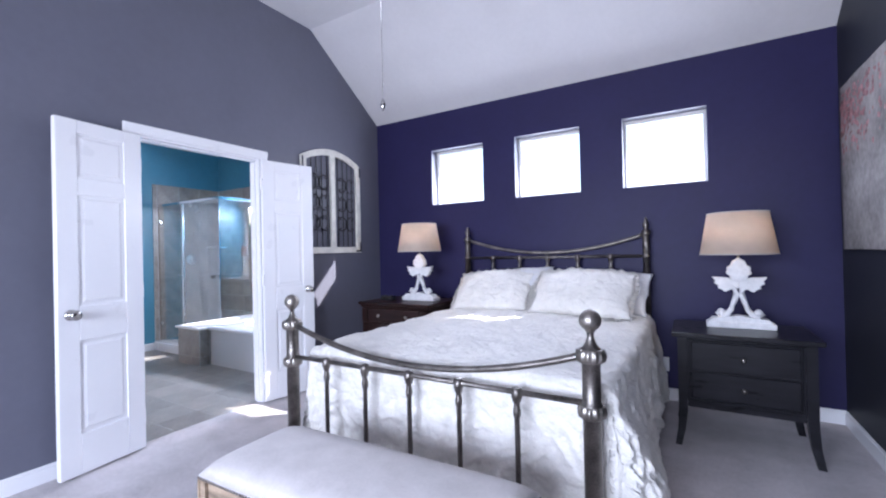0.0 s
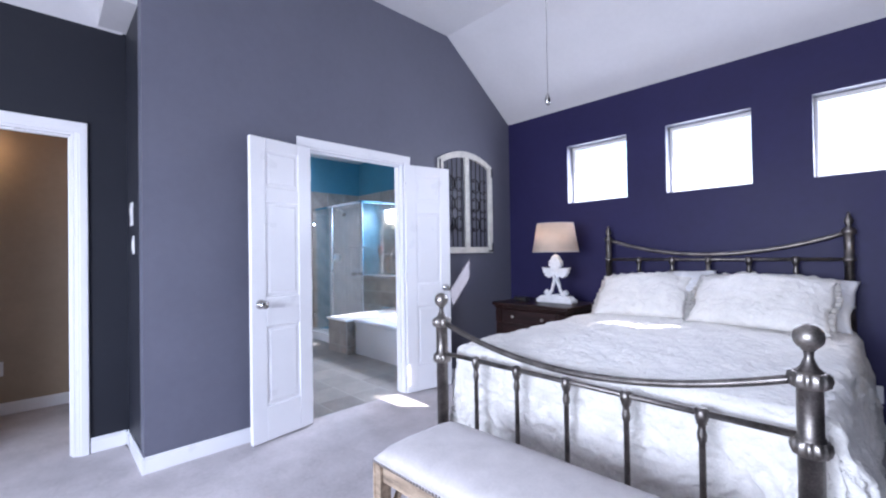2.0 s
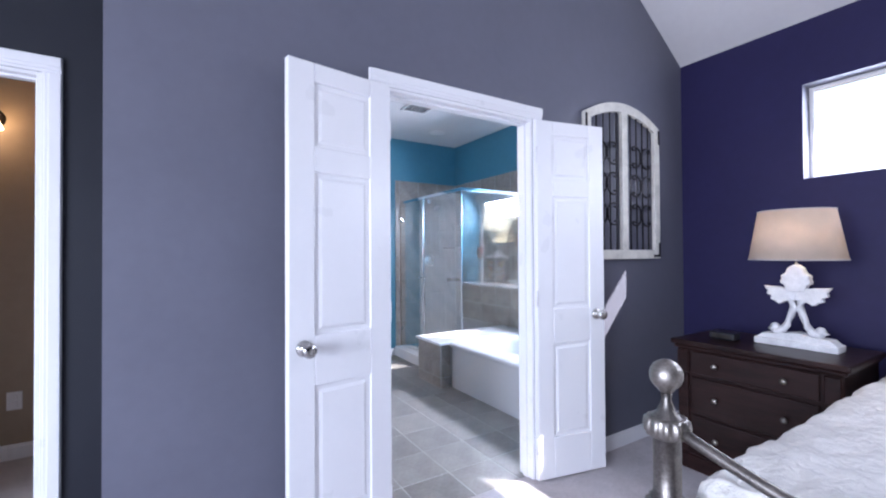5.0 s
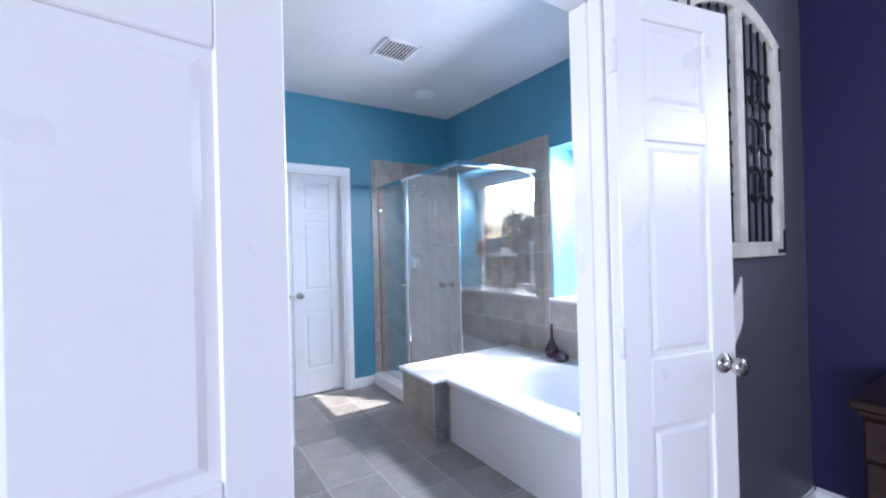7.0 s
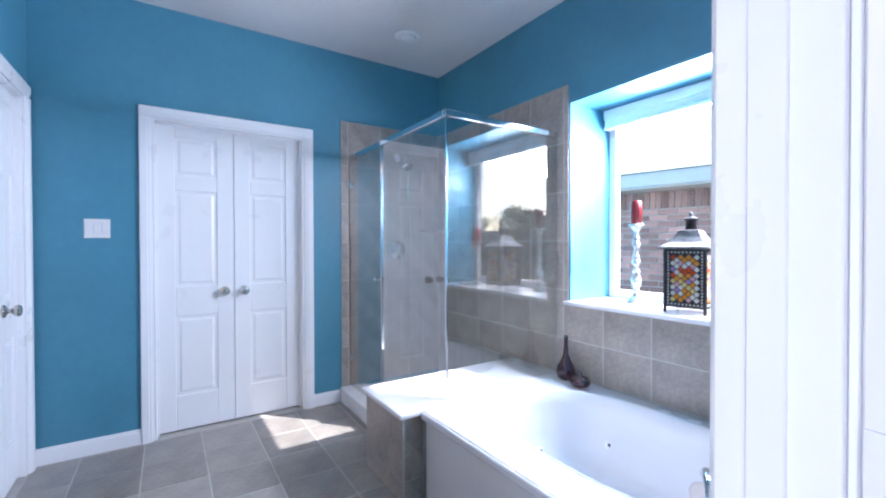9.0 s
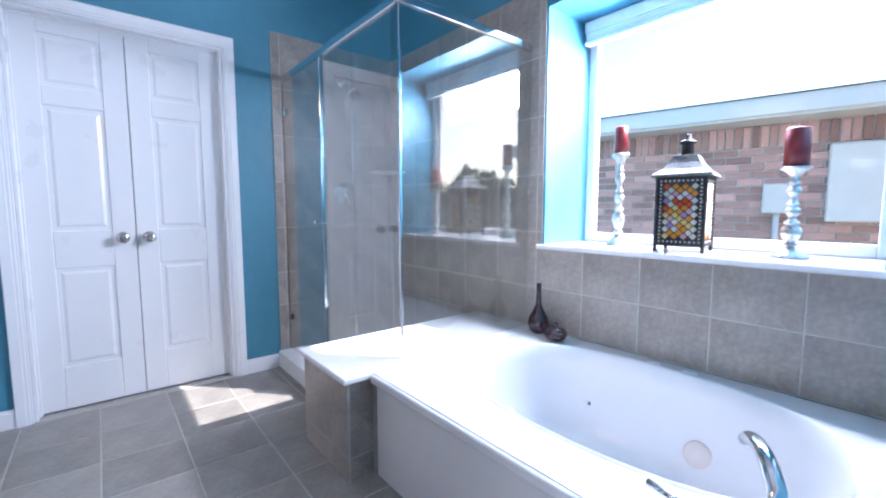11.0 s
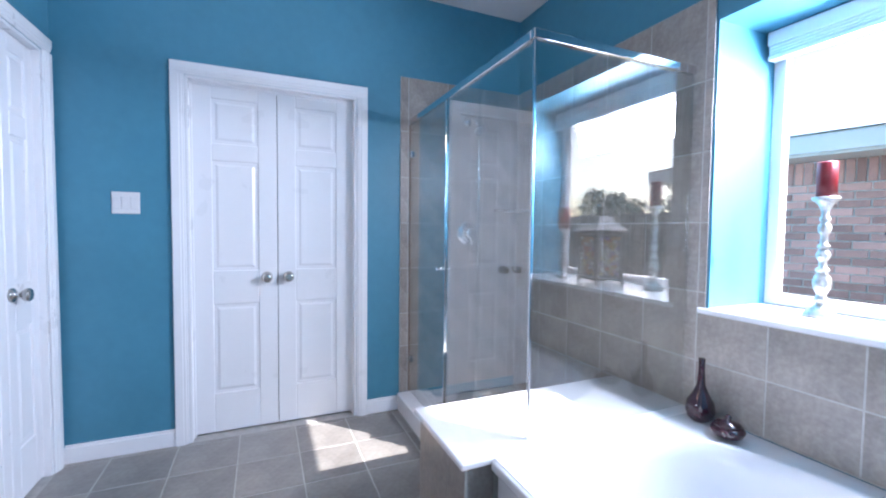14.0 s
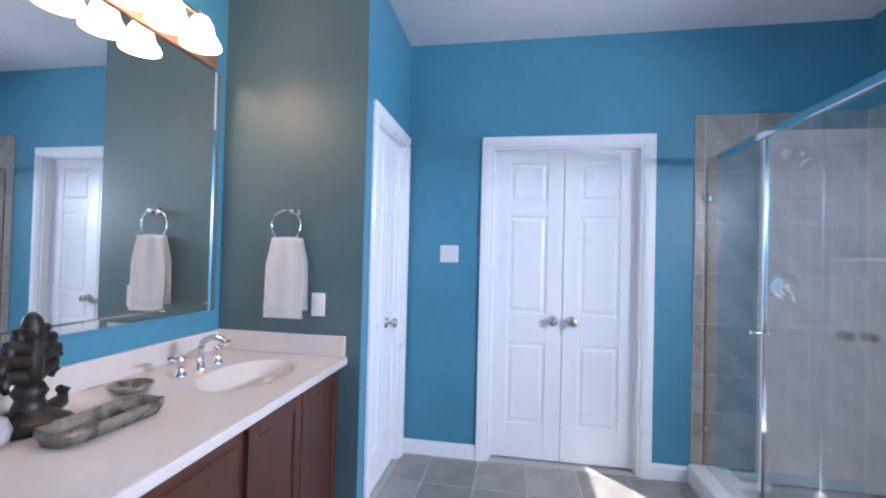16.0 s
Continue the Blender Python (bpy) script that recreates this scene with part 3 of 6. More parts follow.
tub_faucet()
DECK = thing("tub_deck", "white marble seat slab on a tiled base beside the tub", "tub deck", kind="structure")
part("deck_slab", box(-5.175, -4.690, 2.895, BN - 0.004, DZ - 0.025, DZ, 0.005), MARBLE, DECK, "white marble slab")
part("deck_base", box(-5.150, -4.7095, 2.9195, BN - 0.012, 0, DZ - 0.026), GROUT, DECK)
single("shower_curb", box(BW + 0.002, -5.176, 3.12, 3.34, 0, 0.115, 0.006), MARBLE, "white marble shower curb", "shower curb", "structure")
single("shower_pan", box(BW + 0.002, -5.152, 3.342, BN - 0.004, 0, 0.04, 0.004), ACRYL, "white shower pan floor", "shower pan", "structure")

SHOWER = thing("shower_enclosure", "frameless glass corner shower enclosure with chrome trim", "shower")
GY, GX, GZ = 3.205, -4.757, 1.94
def pane(name, *b, **k):
    p = part(name, box(*b), SHOWERGLASS, SHOWER, k.get("label", ""))
    p.visible_shadow = False
pane("glass_door", BW + 0.012, -5.560, GY - 0.004, GY + 0.004, 0.125, GZ - 0.01, label="clear glass shower door")
pane("glass_panel", -5.540, -5.178, GY - 0.004, GY + 0.004, 0.117, GZ - 0.01)
pane("glass_panel", -5.178, GX - 0.004, GY - 0.004, GY + 0.004, DZ + 0.002, GZ - 0.01)
pane("glass_panel", GX - 0.004, GX + 0.004, GY + 0.004, BN - 0.012, DZ + 0.002, GZ - 0.01)
for b in ((BW + 0.012, GX - 0.014, GY - 0.012, GY + 0.012, GZ - 0.018, GZ + 0.018), (GX - 0.013, GX + 0.013, GY - 0.012, BN - 0.006, GZ - 0.018, GZ + 0.018)):
    part("header_rail", box(*b, 0.003), CHROME, SHOWER)
part("corner_post", box(GX - 0.006, GX + 0.006, GY - 0.006, GY + 0.006, DZ + 0.001, GZ - 0.018, 0.002), CHROME, SHOWER)
part("door_post", box(-5.559, -5.541, GY - 0.009, GY + 0.009, 0.117, GZ - 0.018, 0.002), CHROME, SHOWER)
part("wall_seal", box(BW + 0.011, BW + 0.017, GY - 0.005, GY + 0.005, 0.125, GZ - 0.02), WALNUT, SHOWER, "brown door edge seal")
for z in (0.35, 1.72):
    part("glass_hinge", box(BW + 0.013, BW + 0.06, GY - 0.014, GY + 0.014, z - 0.022, z + 0.022, 0.004), CHROME, SHOWER)
bm = bmesh.new()
lathe(bm, [(0.008, -0.04), (0.013, -0.038), (0.008, -0.03), (0.008, 0.03), (0.013, 0.038), (0.006, 0.041)], m=Matrix.Translation((-5.590, GY, 1.01)) @ Matrix.Rotation(radians(90), 4, "X"))
part("pull_knob", bm, CHROME, SHOWER)

HEAD = thing("showerhead", "chrome wall-mounted shower head", "shower head", Matrix.Translation((BW + 0.012, 3.63, 1.99)) @ Matrix.Diagonal((1.25, 1.25, 1.25, 1)))
bm = bmesh.new()
lathe(bm, [(0.028, 0), (0.026, 0.006), (0.012, 0.012)], m=Matrix.Rotation(radians(90), 4, "Y"))
tube(bm, [(0.01, 0, 0), (0.06, 0, 0.005), (0.10, 0, -0.02), (0.125, 0, -0.05)], 0.010, 10)
part("arm", bm, CHROME, HEAD)
bm = bmesh.new()
lathe(bm, [(0.012, 0.03), (0.02, 0.02), (0.036, -0.012), (0.038, -0.022), (0.030, -0.024)][::-1], m=Matrix.Translation((0.14, 0, -0.07)) @ Matrix.Rotation(radians(-38), 4, "Y"))
part("spray_face", bm, CHROME, HEAD)
VALVE = thing("shower_valve", "round chrome shower valve with lever", "shower valve", Matrix.Translation((BW + 0.012, 3.63, 1.205)))
bm = bmesh.new()
lathe(bm, [(0.082, 0), (0.082, 0.004), (0.07, 0.012), (0.05, 0.014), (0.038, 0.018), (0.034, 0.05), (0.028, 0.058), (0.01, 0.06)], m=Matrix.Rotation(radians(90), 4, "Y"), segs=32)
part("escutcheon", bm, CHROME, VALVE)
bm = bmesh.new()
tube(bm, [(0.045, 0, 0), (0.05, 0.01, -0.04), (0.055, 0.015, -0.085)], [0.011, 0.008, 0.010], 10)
part("lever", bm, CHROME, VALVE)
SHELF = single("shower_corner_shelf", extrude_outline(bmesh.new(), [(0, 0), (0.20, 0), (0.17, 0.09), (0.09, 0.17), (0, 0.20)], 0, 0.02, 0.003), WTILE, "taupe tiled corner shelf in the shower", "shelf")
SHELF.matrix_basis = Matrix.Translation((BW + 0.013, BN - 0.013, 1.36)) @ Matrix(((1, 0, 0, 0), (0, 0, -1, 0), (0, 1, 0, 0), (0, 0, 0, 1)))


# ---- on the deck and the sill ----
def vase(name, profile, at, material, label, cat, segs=24):
    bm = bmesh.new()
    lathe(bm, profile, segs=segs)
    return single(name, bm, material, label, cat, at=Matrix.Translation(at))


vase("bottle_vase", [(0.028, 0), (0.048, 0.02), (0.056, 0.05), (0.050, 0.085), (0.030, 0.12), (0.016, 0.155), (0.012, 0.22), (0.013, 0.265), (0.010, 0.267)], (-4.61, 3.965, DZ + 0.001), PLUM, "dark plum ceramic bottle vase with a slender neck", "vase")
bowl = thing("lidded_bowl", "small dark plum ceramic lidded bowl on the tub deck", "bowl", Matrix.Translation((-4.455, 3.90, DZ + 0.015)))
bm = bmesh.new()
lathe(bm, [(0.025, 0), (0.05, 0.012), (0.058, 0.03), (0.05, 0.046)])
part("bowl_body", bm, PLUM, bowl)
bm = bmesh.new()
lathe(bm, [(0.049, 0.047), (0.04, 0.058), (0.015, 0.065), (0.008, 0.07), (0.012, 0.08), (0.004, 0.088)])
part("lid", bm, PLUM, bowl)

SILL = 0.8985
def candlestick(at, h, r, ch, cr, label):
    root = thing("candlestick", label, "candlestick", Matrix.Translation((*at, SILL)), "candlesticks on the sill")
    bm = bmesh.new()
    pr = [(0.060, 0), (0.061, 0.008), (0.052, 0.014), (0.050, 0.020), (0.034, 0.028), (0.020, 0.040), (0.018, 0.050), (0.026, 0.054), (0.027, 0.060), (0.017, 0.066), (0.018, 0.076), (0.030, 0.094), (0.034, 0.112), (0.030, 0.130), (0.017, 0.146), (0.025, 0.150), (0.025, 0.157), (0.014, 0.163), (0.013, 0.182), (0.021, 0.190), (0.027, 0.202), (0.021, 0.214), (0.013, 0.222), (0.022, 0.227), (0.022, 0.234), (0.013, 0.240), (0.013, 0.268), (0.020, 0.276), (0.025, 0.290), (0.019, 0.303), (0.012, 0.310), (0.020, 0.316), (0.020, 0.322), (0.012, 0.330), (0.016, 0.350), (0.030, 0.370), (0.046, 0.380), (0.049, 0.387), (0.046, 0.391), (0.02, 0.3912)]
    k = h / 0.391
    lathe(bm, [(a * r, z * k) for a, z in pr])
    part("stem", bm, SILVER, root, "turned mercury-silver stem")
    bm = bmesh.new()
    lathe(bm, [(cr, h), (cr, h + ch - 0.004), (cr - 0.004, h + ch), (cr * 0.7, h + ch - 0.003)])
    part("candle", bm, REDWAX, root, "dark red pillar candle")


candlestick((-4.37, 4.30), 0.47, 0.9, 0.135, 0.032, "tall silver candlestick holding a red pillar candle")
candlestick((-3.655, 4.26), 0.345, 1.0, 0.145, 0.040, "shorter silver candlestick holding a thick red pillar candle")


def lantern():
    root = thing("lantern", "black metal lantern with coloured glass diamonds and a peaked roof", "lantern", Matrix.Translation((-4.03, 4.24, SILL)) @ Matrix.Rotation(radians(9), 4, "Z"))
    s, z0, z1 = 0.092, 0.028, 0.325
    for sx in (-1, 1):
        for sy in (-1, 1):
            part("post", box(sx * s - 0.007, sx * s + 0.007, sy * s - 0.007, sy * s + 0.007, 0, z1, 0.002), IRON, root)
    for z in (z0, z1 - 0.012):
        for sg in (-1, 1):
            part("rim_bar", box(-s, s, sg * s - 0.006, sg * s + 0.006, z, z + 0.012), IRON, root)
            part("rim_bar", box(sg * s - 0.006, sg * s + 0.006, -s, s, z, z + 0.012), IRON, root)
    part("floor_plate", box(-s, s, -s, s, z0, z0 + 0.006), IRON, root)
    cols = [(0.75, 0.10, 0.03), (0.85, 0.35, 0.05), (0.85, 0.82, 0.75), (0.75, 0.45, 0.5), (0.45, 0.3, 0.6), (0.85, 0.65, 0.25)]
    gl = []
    for i, c in enumerate(cols):
        m = mat("stained_glass", c, 0.25, vary=0.12, scale=40)
        N, L = m.node_tree.nodes, m.node_tree.links
        b, tr, mx = N["Principled BSDF"], N.new("ShaderNodeBsdfTranslucent"), N.new("ShaderNodeMixShader")
        tr.inputs["Color"].default_value = (*c, 1)
        mx.inputs["Fac"].default_value = 0.6
        L.new(b.outputs["BSDF"], mx.inputs[1]); L.new(tr.outputs["BSDF"], mx.inputs[2]); L.new(mx.outputs["Shader"], N["Material Output"].inputs["Surface"])
        gl.append(m)
    rng = random.Random(5)
    d = 0.0255
    bm = bmesh.new()
    for a in range(4):
        bmesh.ops.create_cube(bm, size=1, matrix=Matrix.Rotation(a * math.pi / 2, 4, "Z") @ Matrix.Translation((0, -s + 0.001, (z0 + z1) / 2)) @ Matrix.Diagonal((2 * s - 0.02, 0.0015, z1 - z0 - 0.02, 1)))
    part("lattice", bm, IRON, root, "black pierced lattice")
    shapes = []
    for g in gl:
        bm = bmesh.new()
        quad_box(bm, -d * 0.40, d * 0.40, -0.0025, 0.0025, -d * 0.40, d * 0.40, 0.002)
        shapes.append(mesh_of("glass_diamond", bm, g))
    for a in range(4):
        for i in range(-2, 3):
            for j in range(-5, 6):
                for o in (0, 1):
                    px, pz = (i + 0.5 * o) * d * 1.42, (j + 0.5 * o) * d * 1.2
                    if abs(px) > s - 0.030 or abs(pz) > (z1 - z0) / 2 - 0.036:
                        continue
                    ob = new("glass_diamond", shapes[rng.choice((0, 1, 1, 2, 2, 2, 3, 4, 5, 5))])
                    ob.parent = root
                    ob.matrix_local = Matrix.Rotation(a * math.pi / 2, 4, "Z") @ Matrix.Translation((px, -s, (z0 + z1) / 2 + pz)) @ Matrix.Rotation(radians(45), 4, "Y")
    # beaded border round each face
    bead = mesh_of("glass_bead", box(-0.0042, 0.0042, -0.003, 0.003, -0.0042, 0.0042, 0.0018), gl[2])
    zc, hw, hh = (z0 + z1) / 2, s - 0.0145, (z1 - z0) / 2 - 0.017
    spots = [(-hw + 2 * hw * i / 9, q * hh) for i in range(10) for q in (-1, 1)] + [(q * hw, -hh + 2 * hh * j / 17) for j in range(1, 17) for q in (-1, 1)]
    for a in range(4):
        for px, pz in spots:
            ob = new("glass_bead", bead)
            ob.parent = root
            ob.matrix_local = Matrix.Rotation(a * math.pi / 2, 4, "Z") @ Matrix.Translation((px, -s, zc + pz))
    bm = bmesh.new()
    prof = [(1.28, z1), (1.24, z1 + 0.012), (0.9, z1 + 0.035), (0.66, z1 + 0.065), (0.50, z1 + 0.095), (0.28, z1 + 0.10)]
    rings = [[bm.verts.new((sx * s * k, sy * s * k, z)) for sx, sy in ((-1, -1), (1, -1), (1, 1), (-1, 1))] for k, z in prof]
    for a, b in zip(rings, rings[1:]):
        for i in range(4):
            bm.faces.new((a[i], a[(i + 1) % 4], b[(i + 1) % 4], b[i]))
    bm.faces.new(rings[0]); bm.faces.new(rings[-1])
    part("roof", bm, mat("weathered_metal", (0.085, 0.08, 0.08), 0.6, 0.3, vary=0.8, scale=30, bump=0.3), root, "weathered flared metal roof")
    bm = bmesh.new()
    lathe(bm, [(0.026, z1 + 0.098), (0.024, z1 + 0.145), (0.036, z1 + 0.15), (0.030, z1 + 0.16), (0.008, z1 + 0.17), (0.012, z1 + 0.182), (0.003, z1 + 0.192)])
    part("finial", bm, IRON, root)


lantern()
BLIND = thing("window_shade", "white cellular shade raised to the top of the window", "window shade")
part("head_rail", box(-4.64, -3.40, 4.36, 4.42, 2.055, 2.115, 0.004), PLASTIC, BLIND)
for i in range(3):
    part("pleat", box(-4.635, -3.405, 4.365, 4.415, 2.042 - 0.013 * i, 2.053 - 0.013 * i, 0.003), COTTON, BLIND)
part("bottom_rail", box(-4.637, -3.403, 4.362, 4.418, 1.991, 2.012, 0.003), PLASTIC, BLIND)

# ---- ceiling fittings in the bathroom ----
VENT = thing("ceiling_vent", "white square ceiling exhaust vent", "vent", Matrix.Translation((-4.99, 2.85, 2.77)))
for a in range(4):
    part("vent_frame", box(-0.14, 0.14, 0.115, 0.14, -0.012, 0, 0.003), PLASTIC, VENT, m=Matrix.Rotation(a * math.pi / 2, 4, "Z"))
part("vent_backing", box(-0.115, 0.115, -0.115, 0.115, -0.004, 0), DARK, VENT)
for i in range(9):
    part("slat", box(-0.115, 0.115, -0.011, 0.011, -0.001, 0.001), PLASTIC, VENT, m=Matrix.Translation((0, -0.1 + 0.025 * i, -0.008)) @ Matrix.Rotation(radians(28), 4, "X"))
CAN = thing("recessed_light", "white recessed ceiling light, unlit", "ceiling light", Matrix.Translation((-5.64, 3.46, 2.77)))
bm = bmesh.new()
lathe(bm, [(0.062, -0.006), (0.095, -0.006), (0.098, -0.003), (0.098, 0)][::-1])
part("trim_ring", bm, PLASTIC, CAN)
bm = bmesh.new()
lathe(bm, [(0.05, -0.010), (0.060, -0.0065)])
part("lens", bm, COTTON, CAN)
single("smoke_detector", lathe(bmesh.new(), [(0.05, -0.03), (0.06, -0.02), (0.065, 0)], segs=28), PLASTIC, "round white smoke detector on the ceiling", "smoke detector", at=Matrix.Translation((-1.93, 2.60, HZ)))
PULL = thing("fan_pull_chain", "thin metal fan pull chain with a small bobble", "pull chain", Matrix.Translation((-0.975, 1.60, 1.840)))
part("chain", tube(bmesh.new(), [(0, 0, 0.02), (0, 0, HZ - 1.84)], 0.0015, 6), NICKEL, PULL)
bm = bmesh.new()
lathe(bm, [(0.004, -0.025), (0.010, -0.014), (0.011, 0), (0.006, 0.014), (0.003, 0.022)])
part("bobble", bm, NICKEL, PULL)

# ---- vanity ----
VF, VZ = 1.255, 0.832
def counter():
    root = thing("countertop", "cream cultured marble vanity top with moulded oval sink", "countertop")
    cx, cy, ra, rb = -4.96, 0.985, 0.235, 0.165
    x0, x1, y0, y1 = -5.328, -3.73, 0.557, VF
    bm = bmesh.new()
    n = 48
    hx0, hx1, hy0, hy1 = -5.27, -4.66, 0.72, 1.225
    sq = []
    for i in range(n):
        a = 2 * math.pi * i / n
        dx, dy = math.cos(a), math.sin(a)
        k = min(((hx1 - cx) / dx if dx > 0 else (hx0 - cx) / dx) if abs(dx) > 1e-6 else 9, ((hy1 - cy) / dy if dy > 0 else (hy0 - cy) / dy) if abs(dy) > 1e-6 else 9)
        sq.append([cx + dx * k, cy + dy * k])
    for qx in (hx0, hx1):
        for qy in (hy0, hy1):
            i = min(range(n), key=lambda i: (sq[i][0] - qx) ** 2 + (sq[i][1] - qy) ** 2)
            sq[i] = [qx, qy]
    rings = [[bm.verts.new((x, y, VZ)) for x, y in sq]]
    for s, z in ((1.0, VZ), (0.97, VZ - 0.006), (0.88, VZ - 0.05), (0.7, VZ - 0.10), (0.4, VZ - 0.13), (0.1, VZ - 0.135)):
        rings.append([bm.verts.new((cx + ra * s * math.cos(2 * math.pi * i / n), cy + rb * s * math.sin(2 * math.pi * i / n), z)) for i in range(n)])
    for j, (a, b) in enumerate(zip(rings, rings[1:])):
        for i in range(n):
            bm.faces.new((a[i], a[(i + 1) % n], b[(i + 1) % n], b[i])).smooth = j > 0
    bm.faces.new(rings[-1])
    part("sink_bowl", bm, CREAM, root)
    for nm, b in (("slab", (x0, hx0, y0, y1, VZ - 0.035, VZ)), ("slab", (hx1, x1, y0, y1, VZ - 0.035, VZ)), ("slab", (hx0, hx1, y0, hy0, VZ - 0.035, VZ)), ("slab", (hx0, hx1, hy1, y1, VZ - 0.035, VZ))):
        part(nm, box(*b), CREAM, root)
    part("front_edge", box(x0, x1, y1, y1 + 0.012, VZ - 0.036, VZ, 0.005, 2), CREAM, root)
    part("backsplash", box(x0 + 0.018, x1, y0, y0 + 0.018, VZ, VZ + 0.10, 0.003), CREAM, root)
    part("sidesplash", box(x0, x0 + 0.018, y0, y1, VZ, VZ + 0.10, 0.003), CREAM, root)
    bm = bmesh.new()
    lathe(bm, [(0.022, VZ - 0.134), (0.02, VZ - 0.130), (0.012, VZ - 0.131)], at=(cx, cy, 0))
    part("drain", bm, CHROME, root)


counter()


def cabinet_door(parent, x0, x1, z0, z1, y):
    root = part("cabinet_door", box(x0, x1, y, y + 0.012, z0, z1), CHERRY, parent)
    f = 0.05
    for nm, b in (("door_stile", (x0, x0 + f, y + 0.012, y + 0.022, z0, z1)), ("door_stile", (x1 - f, x1, y + 0.012, y + 0.022, z0, z1)), ("door_rail", (x0 + f, x1 - f, y + 0.012, y + 0.022, z0, z0 + f)), ("door_rail", (x0 + f, x1 - f, y + 0.012, y + 0.022, z1 - f, z1))):
        part(nm, box(*b, 0.003), CHERRY, root)
    part("bead", box(x0 + f + 0.004, x1 - f - 0.004, y + 0.012, y + 0.016, z0 + f + 0.004, z1 - f - 0.004, 0.003), CHERRY, root)


def cabinet(x0, x1, layout):
    root = thing("vanity_cabinet", "reddish brown cherry vanity cabinet with panelled fronts", "cabinet", group="vanity cabinets")
    y = 1.205
    part("carcass", box(x0, x1, 0.56, y - 0.02, 0.10, VZ - 0.15, 0.002), CHERRY, root)
    part("face_frame", box(x0, x1, y - 0.02, y, 0.10, VZ - 0.037, 0.002), CHERRY, root)
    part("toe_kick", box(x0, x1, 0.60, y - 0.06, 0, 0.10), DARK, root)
    if layout == "doors":
        xm = (x0 + x1) / 2
        cabinet_door(root, x0 + 0.02, xm - 0.004, 0.13, VZ - 0.065, y)
        cabinet_door(root, xm + 0.004, x1 - 0.02, 0.13, VZ - 0.065, y)
    else:
        for a, b in ((0.13, 0.33), (0.345, 0.545), (0.56, VZ - 0.065)):
            d = part("drawer_front", box(x0 + 0.02, x1 - 0.02, y, y + 0.018, a, b, 0.005, 2), CHERRY, root)
            part("drawer_panel", box(x0 + 0.05, x1 - 0.05, y + 0.018, y + 0.023, a + 0.03, b - 0.03, 0.003), CHERRY, d)


cabinet(-5.328, -4.60, "doors")
cabinet(-4.599, -4.03, "drawers")
cabinet(-4.029, -3.735, "doors")

FAU = thing("sink_faucet", "chrome arched sink faucet with two lever handles", "faucet", Matrix.Translation((-4.955, 0.765, VZ)))
bm = bmesh.new()
lathe(bm, [(0.026, 0), (0.026, 0.008), (0.018, 0.02), (0.014, 0.05)])
tube(bm, [(0, 0, 0.04)] + [(0, 0.065 - 0.065 * math.cos(a), 0.085 + 0.055 * math.sin(a)) for a in np.linspace(0, 2.6, 12)], 0.0125, 12)
part("spout", bm, CHROME, FAU)
for s in (-1, 1):
    bm = bmesh.new()
    lathe(bm, [(0.025, 0), (0.025, 0.008), (0.015, 0.018), (0.013, 0.055), (0.019, 0.065), (0.017, 0.078), (0.006, 0.084)], at=(s * 0.105, 0, 0))
    tube(bm, [(s * 0.105, 0, 0.072), (s * 0.14, 0.004, 0.078), (s * 0.17, 0.006, 0.088)], [0.007, 0.006, 0.008], 8)
    part("lever_handle", bm, CHROME, FAU)


def tray(at, w, d, h, rot):
    bm = bmesh.new()
    n = 32
    def ring(k, z):
        out = []
        for i in range(n):
            a = 2 * math.pi * i / n
            c, s = math.cos(a), math.sin(a)
            out.append(bm.verts.new((math.copysign(abs(c) ** 0.35, c) * (w / 2 - k), math.copysign(abs(s) ** 0.35, s) * (d / 2 - k), z)))
        return out
    rs = [ring(0.012, 0), ring(0, h * 0.6), ring(0.0, h), ring(0.008, h), ring(0.012, h * 0.4), ring(0.02, 0.008)]
    for a, b in zip(rs, rs[1:]):
        for i in range(n):
            bm.faces.new((a[i], a[(i + 1) % n], b[(i + 1) % n], b[i])).smooth = True
    bm.faces.new(rs[0]); bm.faces.new(rs[-1])
    return single("stone_tray", bm, STONE, "mottled dark soapstone rectangular tray on the counter", "tray", at=Matrix.Translation((*at, VZ + 0.001)) @ Matrix.Rotation(radians(rot), 4, "Z"))


tray((-4.395, 0.93), 0.30, 0.125, 0.042, -4)
vase("soap_dish", [(0.03, 0), (0.055, 0.008), (0.072, 0.026), (0.066, 0.026), (0.05, 0.012), (0.01, 0.010)], (-4.66, 0.735, VZ + 0.001), STONE, "small round mottled stone dish", "dish")


